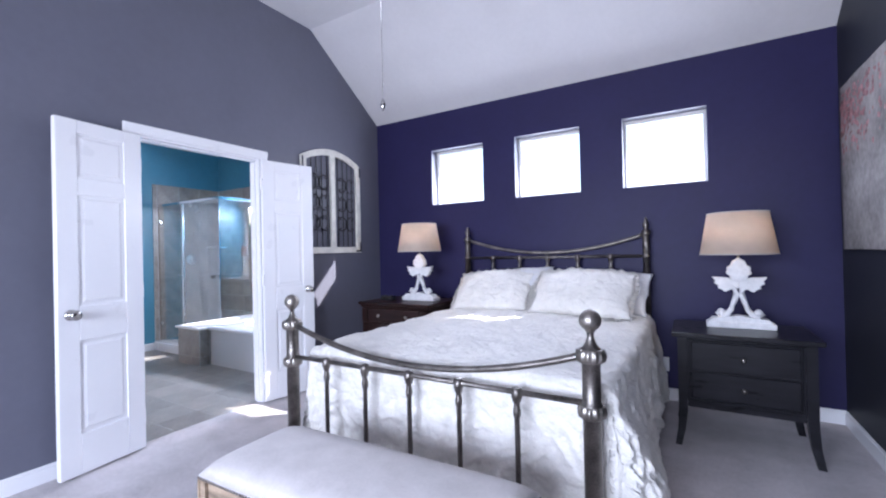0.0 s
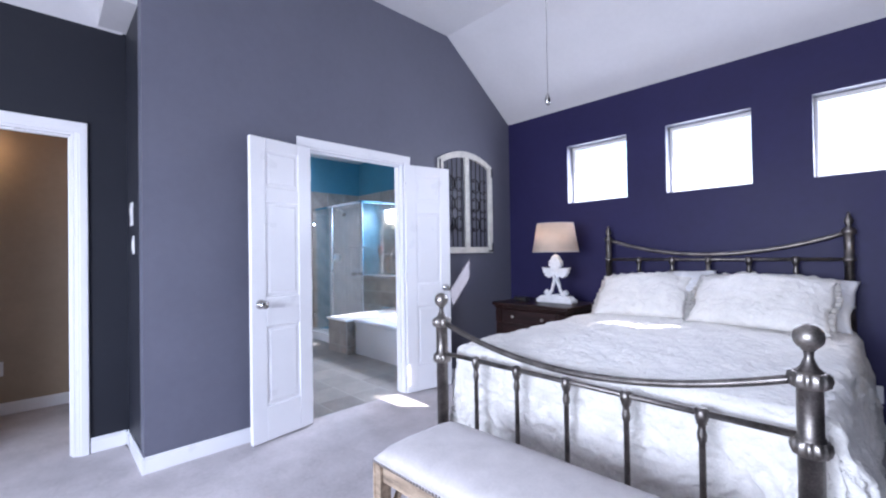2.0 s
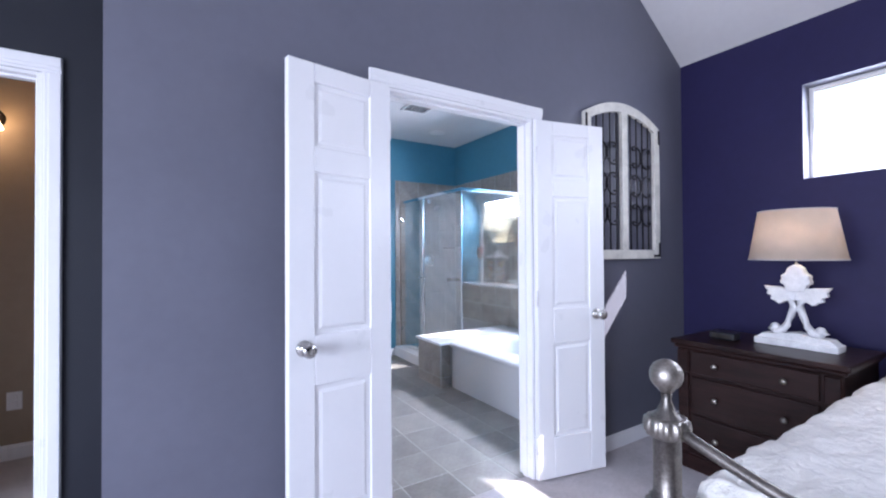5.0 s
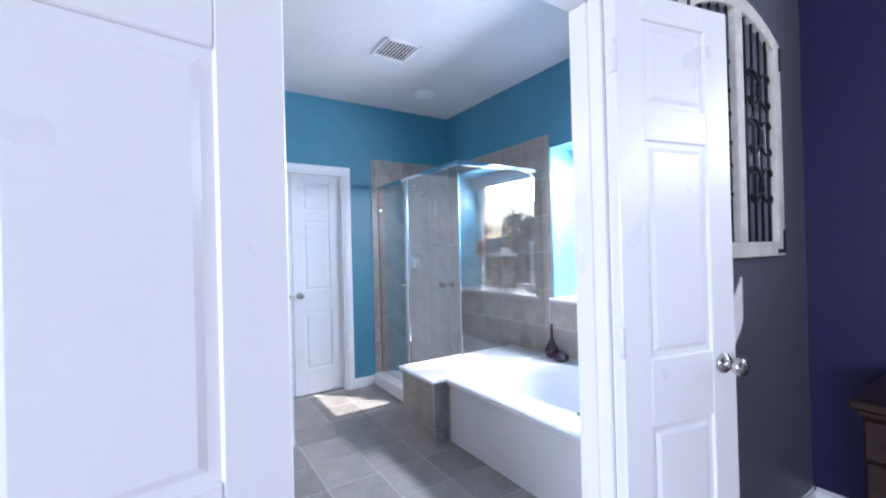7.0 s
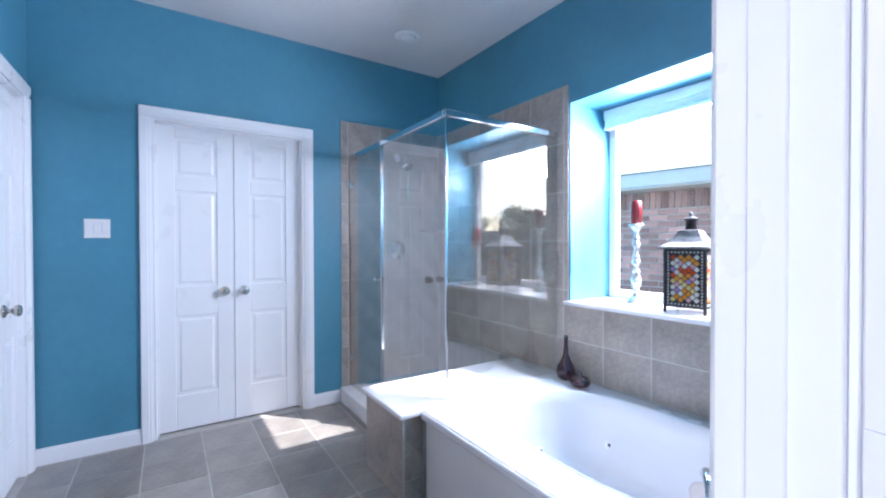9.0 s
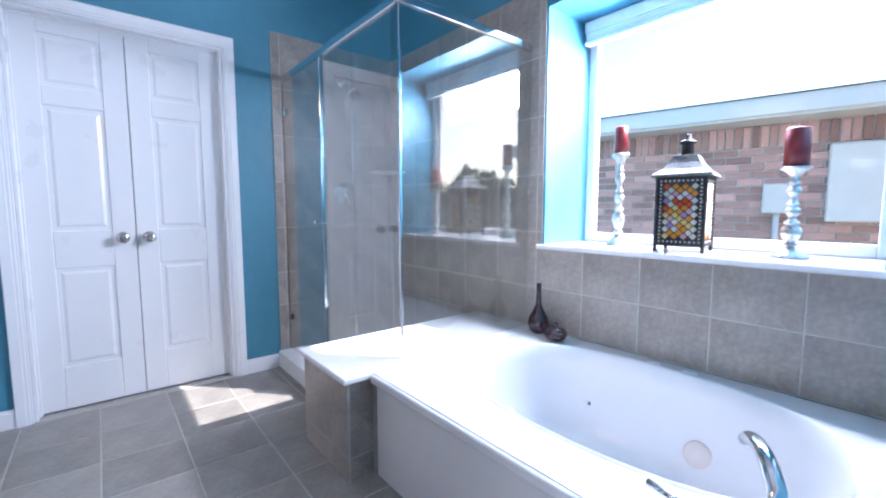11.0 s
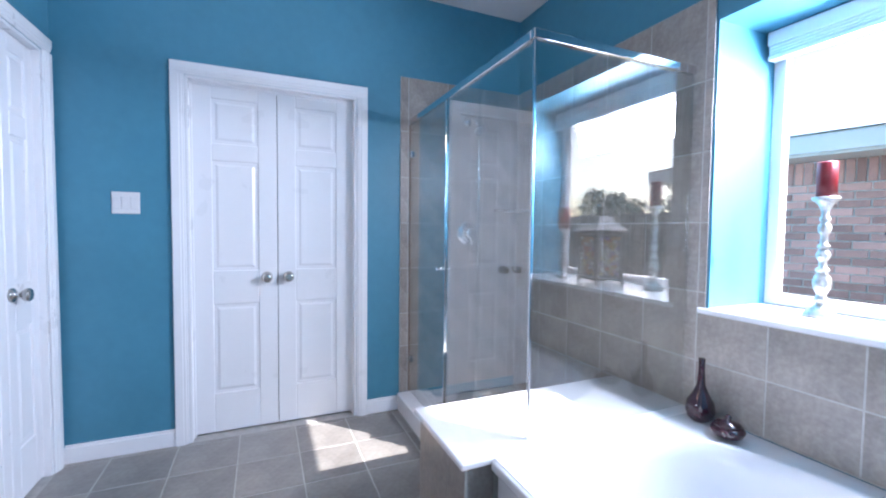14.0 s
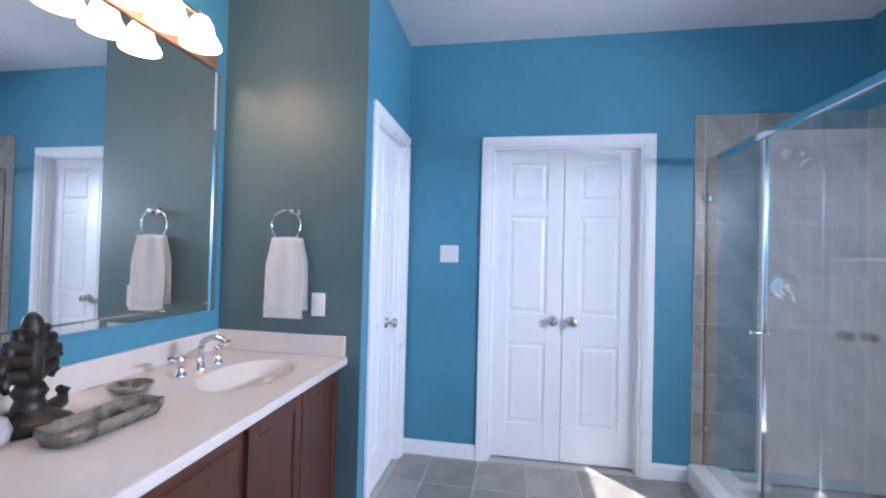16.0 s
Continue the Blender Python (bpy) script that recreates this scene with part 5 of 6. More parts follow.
# ---- bench at the foot of the bed ----
def bench():
    root = thing("upholstered_bench", "upholstered bench with oatmeal linen seat, nailhead trim and limed oak legs", "bench", along(-1.50, 1.125, -0.35, 1.15, 0))
    L, D = 1.15, 0.45
    bm = bmesh.new()
    n, m = 40, 18
    g = []
    for j in range(m + 1):
        row = []
        for i in range(n + 1):
            u, v = 2 * i / n - 1, 2 * j / m - 1
            e = max(0, 1 - abs(u) ** 22) ** 0.5 * max(0, 1 - abs(v) ** 5) ** 0.5
            row.append(bm.verts.new((L / 2 + u * L / 2, D / 2 + v * D / 2, 0.436 + 0.050 * e + 0.014 * (1 - u * u) * (1 - v * v))))
        g.append(row)
    for a, b in zip(g, g[1:]):
        for i in range(n):
            bm.faces.new((a[i], a[i + 1], b[i + 1], b[i])).smooth = True
    bm.faces.new([g[0][i] for i in range(n, -1, -1)] + [g[j][0] for j in range(1, m)] + [g[m][i] for i in range(n + 1)] + [g[j][n] for j in range(m - 1, 0, -1)])
    part("seat_cushion", bm, LINEN, root)
    part("seat_band", box(-0.002, L + 0.002, -0.002, D + 0.002, 0.421, 0.438, 0.004), LINEN, root)
    nail = mesh_of("nailhead", lathe(bmesh.new(), [(0.0065, 0), (0.006, 0.0025), (0.002, 0.0045)], segs=8), PEWTER)
    for i in range(72):
        for y, r in ((-0.002, 90), (D + 0.002, -90)):
            o = new("nailhead", nail)
            o.parent = root
            o.matrix_local = Matrix.Translation((0.008 + i * (L - 0.016) / 71, y, 0.429)) @ Matrix.Rotation(radians(r), 4, "X")
    for i in range(28):
        for x, r in ((-0.002, -90), (L + 0.002, 90)):
            o = new("nailhead", nail)
            o.parent = root
            o.matrix_local = Matrix.Translation((x, 0.012 + i * (D - 0.024) / 27, 0.429)) @ Matrix.Rotation(radians(r), 4, "Y")
    for y0, y1 in ((0.006, 0.030), (D - 0.030, D - 0.006)):
        part("apron_rail", box(0.05, L - 0.05, y0, y1, 0.356, 0.420, 0.004), OAK, root)
    for x0, x1 in ((0.006, 0.030), (L - 0.030, L - 0.006)):
        part("apron_rail", box(x0, x1, 0.05, D - 0.05, 0.356, 0.420, 0.004), OAK, root)
    for x in (0.0, L - 0.05):
        for y in (0.0, D - 0.05):
            leg = part("leg", box(x, x + 0.05, y, y + 0.05, 0.0, 0.420, 0.004), OAK, root)
            # raised edge strips on both outer faces
            yf = y - 0.004 if y == 0.0 else y + 0.05
            xf = x - 0.004 if x == 0.0 else x + 0.05
            for k in (0.0, 0.038):
                part("edge_strip", box(x + k, x + k + 0.012, yf, yf + 0.004, 0.0, 0.418, 0.001), OAK, leg)
                part("edge_strip", box(xf, xf + 0.004, y + k, y + k + 0.012, 0.0, 0.418, 0.001), OAK, leg)
    # curved braces under the seat, a pair of facing arcs at each end and along the front and back
    for x in (0.025, L - 0.025):
        arc = [(x, D / 2 + (D / 2 - 0.05) * math.cos(a), 0.07 + 0.27 * math.sin(a)) for a in np.linspace(0, math.pi, 15)]
        part("curved_brace", tube(bmesh.new(), arc, 0.014, 8), OAK, root)
    for x0, x1 in ((0.05, L / 2), (L / 2, L - 0.05)):
        arc = [((x0 + x1) / 2 + (x1 - x0) / 2 * math.cos(a), D / 2, 0.07 + 0.27 * math.sin(a)) for a in np.linspace(0, math.pi, 17)]
        part("curved_brace", tube(bmesh.new(), arc, 0.014, 8), OAK, root)
    part("stretcher", box(0.02, L - 0.02, D / 2 - 0.016, D / 2 + 0.016, 0.05, 0.082, 0.004), OAK, root)
    for x in (0.009, L - 0.041):
        part("stretcher", box(x, x + 0.032, 0.05, D - 0.05, 0.05, 0.082, 0.004), OAK, root)


bench()


# ---- nightstands and lamps ----
def nightstand_black():
    root = thing("nightstand", "black painted nightstand with two drawers and splayed legs", "nightstand", Matrix.Translation((-0.005, 3.28, 0)))
    W, D, H = 0.675, 0.50, 0.70
    part("tabletop", box(-0.03, W + 0.03, -0.03, D, H - 0.028, H, 0.006, 2), BLACKWOOD, root)
    part("carcass", box(0.02, W - 0.02, 0.012, D - 0.01, 0.27, H - 0.029), BLACKWOOD, root)
    for a, b in ((0.30, 0.462), (0.474, 0.645)):
        d = part("drawer_front", box(0.075, W - 0.075, -0.004, 0.014, a, b, 0.004), BLACKWOOD, root)
        part("drawer_knob", lathe(bmesh.new(), [(0.007, 0), (0.007, 0.012), (0.014, 0.018), (0.013, 0.026), (0.004, 0.029)], m=Matrix.Translation((W / 2, -0.004, (a + b) / 2)) @ Matrix.Rotation(radians(90), 4, "X")), PEWTER, d, "small dark metal knob")
    for x0, x1 in ((0.052, 0.066), (W - 0.066, W - 0.052)):
        part("bead_moulding", box(x0, x1, -0.006, 0.014, 0.29, 0.655, 0.003), BLACKWOOD, root)
    for z in (0.283, 0.650):
        part("bead_moulding", box(0.052, W - 0.052, -0.007, 0.0135, z, z + 0.010, 0.003), BLACKWOOD, root)
    for sx in (0, 1):
        for sy in (0, 1):
            bm = bmesh.new()
            x, y = (0.0 if not sx else W - 0.052), (0.0 if not sy else D - 0.052)
            rings = []
            for z, o, w in ((H - 0.029, 0, 0.052), (0.22, 0, 0.050), (0.10, 0.006, 0.042), (0, 0.022, 0.036)):
                ox = -o if not sx else o + 0.052 - w
                oy = -o if not sy else 0.052 - w
                rings.append([bm.verts.new((x + ox + a * w, y + oy + b * w, z)) for a, b in ((0, 0), (1, 0), (1, 1), (0, 1))])
            for a, b in zip(rings, rings[1:]):
                for i in range(4):
                    bm.faces.new((a[i], a[(i + 1) % 4], b[(i + 1) % 4], b[i]))
            bm.faces.new(rings[0]); bm.faces.new(rings[-1])
            part("leg", bm, BLACKWOOD, root)
    part("apron", box(0.052, W - 0.052, 0.010, 0.03, 0.235, 0.272, 0.004), BLACKWOOD, root)


nightstand_black()


def nightstand_red():
    root = thing("nightstand", "dark cherry wood chest nightstand with brass drawer knobs", "nightstand", Matrix.Translation((-2.71, 3.40, 0)))
    W, D, H = 0.76, 0.52, 0.765
    part("tabletop", box(-0.03, W + 0.03, -0.03, D, H - 0.03, H, 0.008, 2), REDWOOD, root)
    part("cornice", box(-0.015, W + 0.015, -0.015, D, H - 0.052, H - 0.031, 0.006), REDWOOD, root)
    part("carcass", box(0, W, 0, D, 0.09, H - 0.053, 0.004), REDWOOD, root)
    part("plinth", box(-0.012, W + 0.012, -0.012, D, 0.0, 0.089, 0.006), REDWOOD, root)
    for x in (0.0, W - 0.075):
        part("pilaster", box(x + 0.006, x + 0.069, -0.014, 0.0, 0.10, H - 0.20, 0.006), REDWOOD, root)
        part("pilaster_block", box(x + 0.004, x + 0.071, -0.018, 0.0, H - 0.195, H - 0.06, 0.006), REDWOOD, root)
    for a, b in ((0.11, 0.325), (0.34, 0.555), (0.575, 0.705)):
        d = part("drawer_front", box(0.085, W - 0.085, -0.016, 0, a, b, 0.006, 2), REDWOOD, root)
        for x in (0.22, W - 0.22):
            part("drawer_knob", lathe(bmesh.new(), [(0.008, 0), (0.007, 0.01), (0.016, 0.016), (0.015, 0.024), (0.004, 0.028)], m=Matrix.Translation((x, -0.016, (a + b) / 2)) @ Matrix.Rotation(radians(90), 4, "X")), PALEPEWTER, d, "aged brass knob")


nightstand_red()


def table_lamp(at, label, rot):
    root = thing("table_lamp", label, "lamp", Matrix.Translation(at) @ Matrix.Rotation(radians(rot), 4, "Z"), "bedside lamps")
    bm = bmesh.new()
    quad_box(bm, -0.185, 0.185, -0.06, 0.06, 0, 0.035, 0.004)
    extrude_outline(bm, [(-0.175, 0.0355), (0.175, 0.0355), (0.15, 0.06), (0.08, 0.066), (0.0, 0.08), (-0.08, 0.066), (-0.15, 0.06)], -0.045, 0.045)
    part("plinth", bm, LAMPWHITE, root)
    bm = bmesh.new()
    for s in (-1, 1):
        pts = [(s * 0.105, 0, 0.105), (s * 0.118, 0, 0.088), (s * 0.10, 0, 0.073), (s * 0.07, 0, 0.082), (s * 0.045, 0, 0.115), (s * 0.028, 0, 0.165), (s * 0.014, 0, 0.215), (s * 0.02, 0, 0.255), (s * 0.05, 0, 0.285)]
        tube(bm, pts, [0.016, 0.018, 0.02, 0.019, 0.017, 0.017, 0.018, 0.02, 0.016], 10, 1.3)
        bmesh.ops.create_uvsphere(bm, u_segments=10, v_segments=8, radius=0.024, matrix=Matrix.Translation((s * 0.10, 0, 0.097)) @ Matrix.Diagonal((1, 0.9, 1, 1)))
    part("scroll_stem", bm, LAMPWHITE, root, "crossed carved scrolls")
    bm = bmesh.new()
    for s in (-1, 1):
        out = [(0.0, 0.255), (0.05, 0.245), (0.075, 0.228), (0.098, 0.248), (0.118, 0.252), (0.112, 0.272), (0.138, 0.285), (0.128, 0.300), (0.150, 0.330), (0.11, 0.326), (0.075, 0.325), (0.04, 0.318), (0.0, 0.33)]
        extrude_outline(bm, [(s * x, z) for x, z in out], -0.022, 0.022, 0.005)
    part("side_leaves", bm, LAMPWHITE, root, "carved acanthus side leaves")
    bm = bmesh.new()
    extrude_outline(bm, [(-0.04, 0.30), (0.04, 0.30), (0.05, 0.335), (0.072, 0.352), (0.060, 0.370), (0.066, 0.392), (0.044, 0.402), (0.034, 0.432), (0.0, 0.455), (-0.034, 0.432), (-0.044, 0.402), (-0.066, 0.392), (-0.060, 0.370), (-0.072, 0.352), (-0.05, 0.335)], -0.028, 0.028, 0.007)
    part("top_leaf", bm, LAMPWHITE, root, "carved upright leaf")
    part("neck", tube(bmesh.new(), [(0, 0, 0.445), (0, 0, 0.60)], 0.008, 8), NICKEL, root)
    bm = bmesh.new()
    n = 40
    rings = []
    for r, z in ((0.214, 0.475), (0.168, 0.748), (0.165, 0.748), (0.211, 0.475)):
        rings.append([bm.verts.new((r * math.cos(2 * math.pi * i / n), r * math.sin(2 * math.pi * i / n), z)) for i in range(n)])
    for a, b in zip(rings, rings[1:] + rings[:1]):
        for i in range(n):
            bm.faces.new((a[i], a[(i + 1) % n], b[(i + 1) % n], b[i])).smooth = True
    sh = part("shade", bm, SHADE, root, "tapered oatmeal linen shade")
    for r, z in ((0.2145, 0.478), (0.1685, 0.745)):
        part("shade_trim", tube(bmesh.new(), [(r * math.cos(a), r * math.sin(a), z) for a in np.linspace(0, 2 * math.pi, 41)], 0.003, 6), LINEN, root)
    bm = bmesh.new()
    bmesh.ops.create_uvsphere(bm, u_segments=14, v_segments=10, radius=0.03, matrix=Matrix.Translation((0, 0, 0.63)))
    part("bulb", bm, glow("lit_bulb", (1, 0.78, 0.55), 18.0), root, "glowing warm bulb")


table_lamp((-2.215, 3.69, 0.766), "white carved scroll table lamp with a lit linen shade", 0)
table_lamp((0.345, 3.59, 0.701), "white carved scroll table lamp with a lit linen shade", 0)
CLK = thing("alarm_clock", "small black alarm clock on the nightstand", "clock", Matrix.Translation((-2.53, 3.58, 0.766)))
part("clock_body", box(-0.07, 0.07, -0.04, 0.04, 0, 0.045, 0.012, 3), DARK, CLK)
part("clock_face", box(-0.05, 0.05, -0.042, -0.038, 0.012, 0.034, 0.002), BRONZE, CLK)


# ---- arched iron panel on the wall ----
def wall_panel():
    root = thing("iron_wall_panel", "cream wooden arched wall panel with wrought iron scrolls", "wall decor", pose(XW, 3.352, 1.245, 0, 0, 90))
    w, h, rise, f = 0.80, 0.93, 0.115, 0.062
    def top(x, inset=0.0):
        return h + rise * (1 - (2 * x / w) ** 2) - inset
    def upright(x0, x1, bottom, inset):
        pts = [(x0, bottom), (x1, bottom)]
        n = 6
        for i in range(n + 1):
            x = x1 + (x0 - x1) * i / n
            pts.append((x, top(x, inset)))
        return pts
    for x0, x1 in ((-w / 2, -w / 2 + f), (w / 2 - f, w / 2), (-f / 2, f / 2)):
        part("upright", extrude_outline(bmesh.new(), upright(x0, x1, 0.0 if abs(x0 + x1) > 0.1 else f, 0 if abs(x0 + x1) > 0.1 else f - 0.002), -0.030, -0.002, 0.003), CREAMPAINT, root)
    part("bottom_rail", box(-w / 2 + f, w / 2 - f, -0.029, -0.003, 0, f, 0.003), CREAMPAINT, root)
    n = 20
    xs = [(-w / 2 + f) + (w - 2 * f) * i / n for i in range(n + 1)]
    arch = [(x, top(x, f)) for x in xs] + [(x, top(x)) for x in reversed(xs)]
    part("arched_rail", extrude_outline(bmesh.new(), arch, -0.0295, -0.003, 0.002), CREAMPAINT, root)
    for sx in (-1, 1):
        for i in range(4):
            x = sx * (f / 2 + 0.045 + i * 0.067)
            part("iron_bar", tube(bmesh.new(), [(x, -0.016, f), (x, -0.016, top(x, f))], 0.0055, 6), IRON, root)
        cx = sx * (w / 4 - f / 4)
        for cz in (0.30, 0.50, 0.70):
            for s in (-1, 1):
                for q in (-1, 1):
                    pts = []
                    for a in np.linspace(0, 4.4, 16):
                        r = 0.062 * (1 - 0.16 * a)
                        pts.append((cx + s * (0.062 - r * math.cos(a)) * 1.05, -0.024, cz + q * (0.012 + r * math.sin(a) * 0.9 + 0.012 * a)))
                    part("scroll", tube(bmesh.new(), pts, 0.006, 6), IRON, root)
            part("collar", tube(bmesh.new(), [(cx, -0.024, cz - 0.03), (cx, -0.024, cz + 0.03)], 0.011, 6), IRON, root)
    for sx in (-1, 1):
        for z, q in ((0.012, 1), (h - 0.012, -1)):
            bm = bmesh.new()
            x = sx * (w / 2 - 0.012)
            quad_box(bm, x - 0.008, x + 0.008, -0.034, -0.030, min(z, z + q * 0.10), max(z, z + q * 0.10))
            if q > 0:
                quad_box(bm, min(x, x - sx * 0.07), max(x, x - sx * 0.07), -0.0345, -0.0302, z, z + 0.016)
            part("corner_bracket", bm, IRON, root, "black iron corner bracket")


wall_panel()


# ---- painting: a canvas with blossoms ----
def painting():
    root = thing("canvas_painting", "large abstract canvas with dusty red blossoms on grey", "painting")
    part("canvas", box(0.935, 0.966, 2.70, 3.92, 1.195, 2.24, 0.004), CANVAS, root)
    rng = random.Random(3)
    petal = bmesh.new()
    for k in range(260):
        y = 3.90 - abs(rng.gauss(0, 0.35))
        z = 2.05 + rng.gauss(0, 0.10)
        if not (2.73 < y < 3.91 and 1.5 < z < 2.18):
            continue
        r = rng.uniform(0.010, 0.026)
        a0 = rng.random() * 6
        vs = [petal.verts.new((0.9335 - 0.0004 * (k % 4), y + r * math.cos(a0 + i * 1.05) * rng.uniform(0.6, 1), z + r * math.sin(a0 + i * 1.05) * rng.uniform(0.6, 1))) for i in range(6)]
        petal.faces.new(vs)
    dabs = part("blossom_paint", petal, mat("dusty_red_paint", (0.30, 0.14, 0.15), 0.7, vary=0.5, scale=18), root, "dabs of dusty red paint")
    dabs["kind"] = "stuff"


painting()


# ---- outside ----
single("ground", box(-400, 400, -400, 400, -0.35, -0.2), GRASS, "unseen lawn around the house, paled to bounce sunlight", "ground", "structure")
def neighbour():
    root = thing("neighbour_house", "single-storey red brick house next door with white eaves", "house")
    x0, x1, y, zt = -12.0, -2.35, 7.3, 1.86
    part("wall", box(x0, x1, y + 0.012, y + 5, -0.2, zt), MORTAR, root)
    part("fascia", box(x0 - 0.4, x1 + 0.45, y - 0.42, y - 0.38, zt + 0.02, zt + 0.17, 0.004), PLASTIC, root, "white painted fascia board")
    part("soffit", box(x0 - 0.4, x1 + 0.42, y - 0.38, y + 0.02, zt + 0.0, zt + 0.03), PLASTIC, root, "white soffit")
    bm = bmesh.new()
    vs = [bm.verts.new(p) for p in ((x0 - 0.5, y - 0.45, zt + 0.175), (x1 + 0.5, y - 0.45, zt + 0.175), (x1 - 1.5, y + 2.5, zt + 0.42), (x0 + 2, y + 2.5, zt + 0.42), (x0 - 0.5, y + 5.4, zt + 0.175), (x1 + 0.5, y + 5.4, zt + 0.175))]
    for f in ((0, 1, 2, 3), (1, 5, 2), (5, 4, 3, 2), (4, 0, 3), (0, 4, 5, 1)):
        bm.faces.new([vs[i] for i in f])
    part("roof", bm, SHINGLE, root, "grey shingle hip roof")
    for nm, b in (("meter_box", (-4.42, -4.20, y - 0.09, y + 0.01, 1.05, 1.32)), ("utility_panel", (-3.98, -3.62, y - 0.11, y + 0.01, 0.98, 1.64)), ("utility_box", (-5.0, -4.84, y - 0.07, y + 0.01, 0.80, 1.06))):
        part(nm, box(*b, 0.01), PLASTIC, root, "pale painted metal box")
    part("conduit", tube(bmesh.new(), [(-4.31, y - 0.04, 1.05), (-4.31, y - 0.04, -0.15)], 0.025, 8), PLASTIC, root)
    part("conduit", tube(bmesh.new(), [(-3.42, y - 0.05, 1.3), (-3.40, y - 0.05, 0.9), (-3.36, y - 0.05, -0.15)], 0.02, 8), PLASTIC, root)
    bm = bmesh.new()
    quad_box(bm, -0.0975, 0.0975, -0.006, 0.02, -0.029, 0.029, 0.003)
    me = mesh_of("brick", bm, BRICK)
    bm = bmesh.new()
    quad_box(bm, -0.028, 0.028, -0.008, 0.02, -0.0975, 0.0975, 0.003)
    sol = mesh_of("brick", bm, BRICK)
    rng = random.Random(8)
    zs = zt - 0.205
    k = 0
    while True:
        x = x1 - 0.04 - k * 0.068
        if x < -7.0:
            break
        o = new("brick", sol)
        o.parent = root
        o.matrix_local = Matrix.Translation((x, y + rng.uniform(-0.002, 0.002), zt - 0.10))
        k += 1
    rest = bmesh.new()
    for r in range(24):
        z = zs - 0.034 - r * 0.070
        for c in range(48):
            x = x1 - 0.10 - c * 0.207 - (0.1035 if r % 2 else 0)
            if x < x0:
                continue
            if x > -7.0 and r < 12:
                o = new("brick", me)
                o.parent = root
                o.matrix_local = Matrix.Translation((x, y + rng.uniform(-0.002, 0.002), z))
            elif r < 24:
                quad_box(rest, x - 0.0975, x + 0.0975, y - 0.004, y + 0.02, z - 0.029, z + 0.029)
    p = part("brickwork", rest, BRICK, root)
    p["kind"] = "stuff"


neighbour()
bpy.data.objects["neighbour_house"].matrix_basis = Matrix.Translation((-4.3, 7.05, 0)) @ Matrix.Rotation(radians(12), 4, "Z") @ Matrix.Translation((4.3, -7.3, 0))
FEN = thing("board_fence", "weathered grey wooden board fence across the yard", "fence")
bm = bmesh.new()
quad_box(bm, -0.069, 0.069, -0.01, 0.01, 0, 1.95, 0.004)
board_mesh = mesh_of("board", bm, FENCEWOOD)
for i in range(110):
    o = new("board", board_mesh)
    o.parent = FEN
    o.matrix_local = Matrix.Translation((-2.6 + i * 0.142, 12.0 + 0.004 * (i % 3), -0.2 + 0.01 * math.sin(i * 2.3)))
for z in (0.2, 0.9, 1.5):
    part("rail", box(-2.7, 13.0, 12.012, 12.05, z, z + 0.08), FENCEWOOD, FEN)


def tree(x, y, h, seed):
    rng = random.Random(seed)
    root = thing("tree", "leafy green tree behind the fence", "tree", Matrix.Translation((x, y, -0.2)), "trees behind the fence")
    bm = bmesh.new()
    tube(bm, [(0, 0, 0), (0.05, 0, h * 0.25), (-0.05, 0.05, h * 0.5), (0, 0, h * 0.8)], [0.16, 0.13, 0.09, 0.03], 8)
    tips = []
    for i in range(9):
        a, z = i * 2.4, h * (0.35 + 0.06 * i)
        p = Vector((math.cos(a) * h * 0.28 * rng.uniform(0.7, 1.2), math.sin(a) * h * 0.28, z + h * 0.16))
        tube(bm, [(0, 0, z), tuple(p * 0.5 + Vector((0, 0, z * 0.5))), tuple(p)], [0.06, 0.04, 0.015], 6)
        tips.append(p)
    tips.append(Vector((0, 0, h * 0.9)))
    part("trunk", bm, BARK, root)
    pts, faces = [], []
    for p in tips:
        for k in range(260):
            d = Vector((rng.gauss(0, 1), rng.gauss(0, 1), rng.gauss(0, 0.8))) * h * 0.085
            c, s = p + d, rng.uniform(0.05, 0.12)
            n = Vector((rng.gauss(0, 1), rng.gauss(0, 1), rng.gauss(0, 1))).normalized()
            t = n.orthogonal().normalized()
            b = n.cross(t)
            i = len(pts)
            pts += [c - t * s, c + b * s * 0.5, c + t * s, c - b * s * 0.5]
            faces.append((i, i + 1, i + 2, i + 3))
    me = bpy.data.meshes.new("crown")
    me.from_pydata([tuple(p) for p in pts], [], faces)
    me.materials.append(LEAF)
    o = new("crown", me)
    o.parent = root


for i, (x, y, h) in enumerate(((3.0, 17, 2.9), (6.0, 19, 3.2), (9.0, 18, 3.0), (12.5, 20, 3.5), (16.0, 19, 3.3), (20.0, 21, 3.6))):
    tree(x, y, h, i)

# ---- tiles, piece by piece ----
def tiles(parent, material, us, vs, make, gap=0.003):
    """Bevelled tiles between the joint lines us and vs; make(u0, u1, v0, v1) gives the box."""
    cache = {}
    for u0, u1 in zip(us, us[1:]):
        for v0, v1 in zip(vs, vs[1:]):
            if u1 - u0 < 0.02 or v1 - v0 < 0.02:
                continue
            b = make(u0 + gap / 2, u1 - gap / 2, v0 + gap / 2, v1 - gap / 2)
            c = Vector(((b[0] + b[1]) / 2, (b[2] + b[3]) / 2, (b[4] + b[5]) / 2))
            k = tuple(round(b[i + 1] - b[i], 4) for i in (0, 2, 4))
            if k not in cache:
                bm = box(-k[0] / 2, k[0] / 2, -k[1] / 2, k[1] / 2, -k[2] / 2, k[2] / 2, 0.0015)
                cache[k] = mesh_of("tile", bm, material)
            o = new("tile", cache[k])
            o.parent = parent
            o.matrix_local = Matrix.Translation(c)


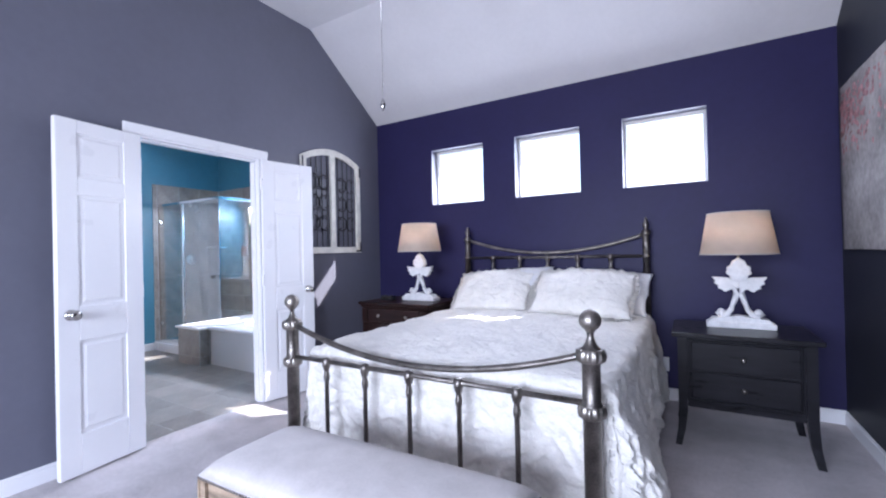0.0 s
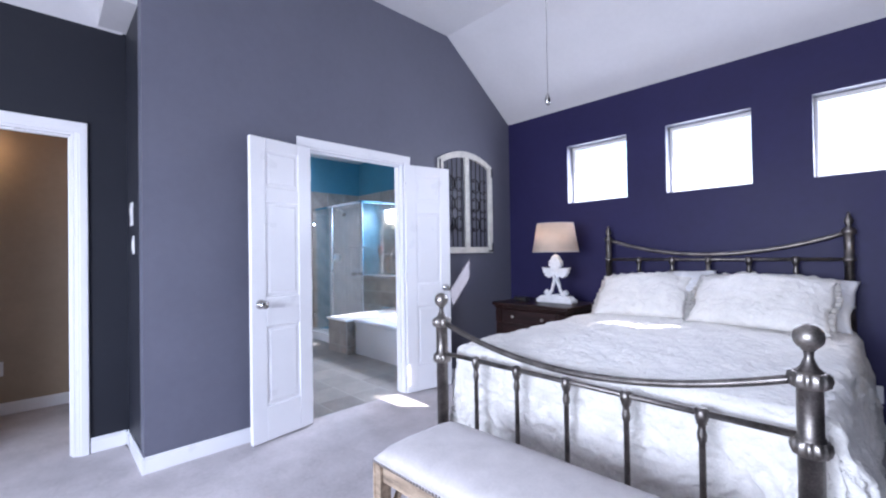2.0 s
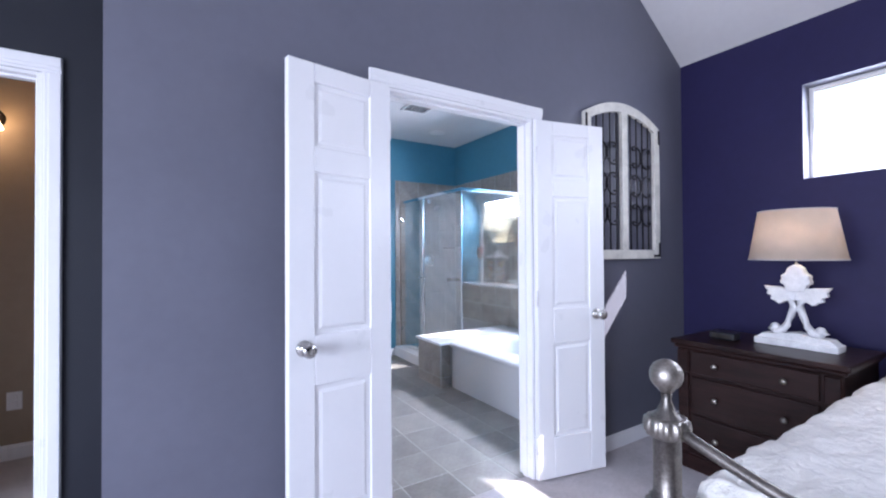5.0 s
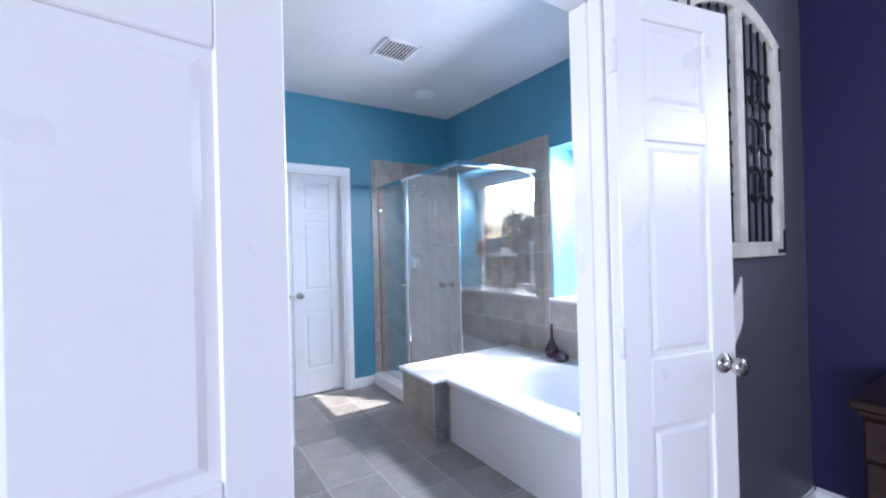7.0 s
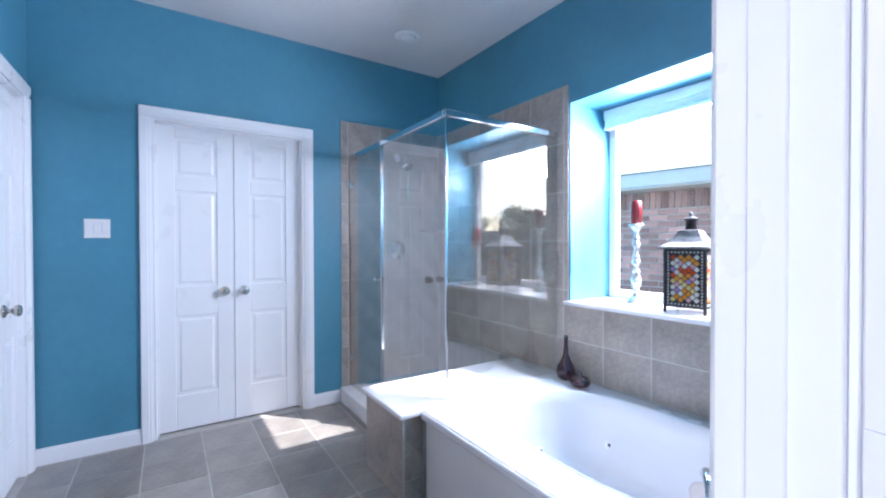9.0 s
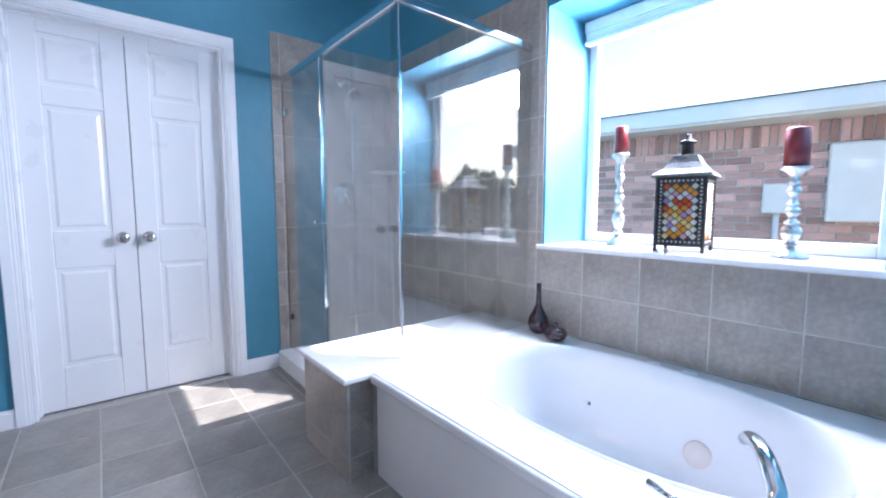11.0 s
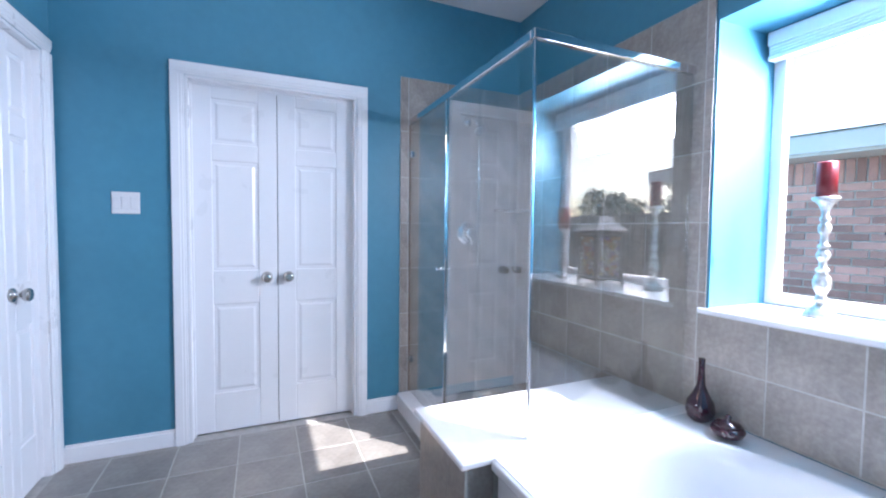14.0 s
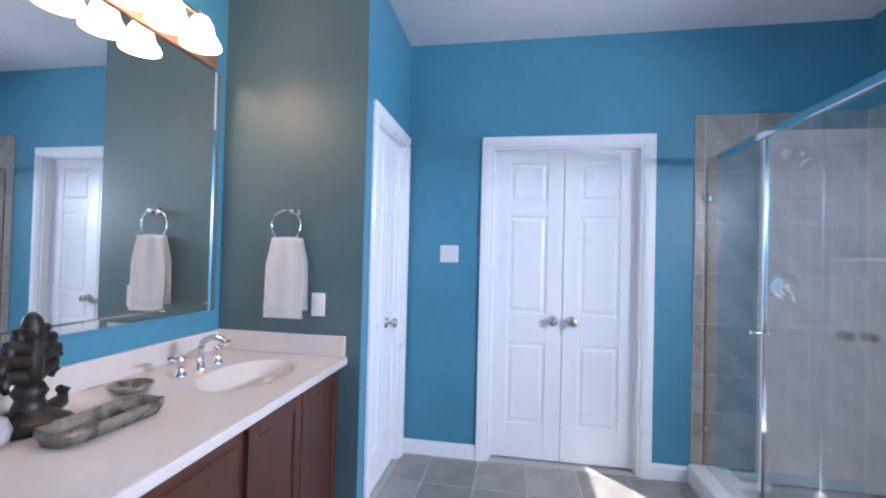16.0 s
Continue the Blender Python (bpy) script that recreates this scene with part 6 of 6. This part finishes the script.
def lines(a, b, start, step):
    out = [a]
    k = math.ceil((a - start) / step + 0.05)
    while start + k * step < b - 0.01:
        if start + k * step > a + 0.01:
            out.append(start + k * step)
        k += 1
    return out + [b]


tiles(FLOOR_TILE, TILE, lines(BW, -3.10, -5.82, 0.305), lines(1.335, 3.12, 1.545, 0.3065), lambda a, b, c, d: (a, b, c, d, -0.005, 0.0), 0.006)
tiles(FLOOR_TILE, TILE, lines(-5.33, -3.72, -5.82, 0.305), lines(0.56, 1.335, 0.32, 0.3065), lambda a, b, c, d: (a, b, c, d, -0.005, 0.0), 0.006)
ROWS_Z = [0.435, 0.66, 0.965, 1.27, 1.575, 1.88, 2.235]
TW = thing("wall_tile_north", "taupe stone-look wall tiles behind tub and shower", "wall tiles", kind="structure")
part("grout_bed", box(BW + 0.006, -4.668, BN - 0.0098, BN - 0.0005, 0.04, 2.233), GROUT, TW)
part("grout_bed", box(-4.667, BE - 0.002, BN - 0.0098, BN - 0.0005, 0.436, 0.873), GROUT, TW)
tiles(TW, WTILE, lines(-4.70, BE - 0.002, -3.56, 0.285), [0.438, 0.66, 0.872], lambda a, b, c, d: (a, b, BN - 0.011, BN - 0.006, c, d), 0.005)
tiles(TW, WTILE, lines(BW + 0.012, -4.70, -3.56, 0.285), ROWS_Z, lambda a, b, c, d: (a, b, BN - 0.011, BN - 0.006, c, d), 0.005)
tiles(TW, WTILE, [-4.70, -4.662], [0.872] + ROWS_Z[2:], lambda a, b, c, d: (a, b, BN - 0.011, BN - 0.006, c, d), 0.004)
tiles(TW, WTILE, lines(BW + 0.012, -5.18, -3.56, 0.285), [0.05, 0.13, 0.435], lambda a, b, c, d: (a, b, BN - 0.011, BN - 0.006, c, d), 0.005)
TV = thing("wall_tile_west", "taupe stone-look wall tiles at the shower end wall", "wall tiles", kind="structure")
part("grout_bed", box(BW + 0.0005, BW + 0.0098, 3.135, BN - 0.006, 0.117, 2.233), GROUT, TV)
tiles(TV, WTILE, lines(3.135, BN - 0.012, 3.19, 0.285), [0.117] + ROWS_Z, lambda a, b, c, d: (BW + 0.006, BW + 0.011, a, b, c, d), 0.005)
tiles(DECK, WTILE, [-5.153, -4.86, -4.712], [0.0, 0.10, DZ - 0.026], lambda a, b, c, d: (a, b, 2.918, 2.925, c, d), 0.005)
tiles(DECK, WTILE, [2.925, 3.034], [0.0, 0.10, DZ - 0.026], lambda a, b, c, d: (-4.715, -4.708, a, b, c, d), 0.005)
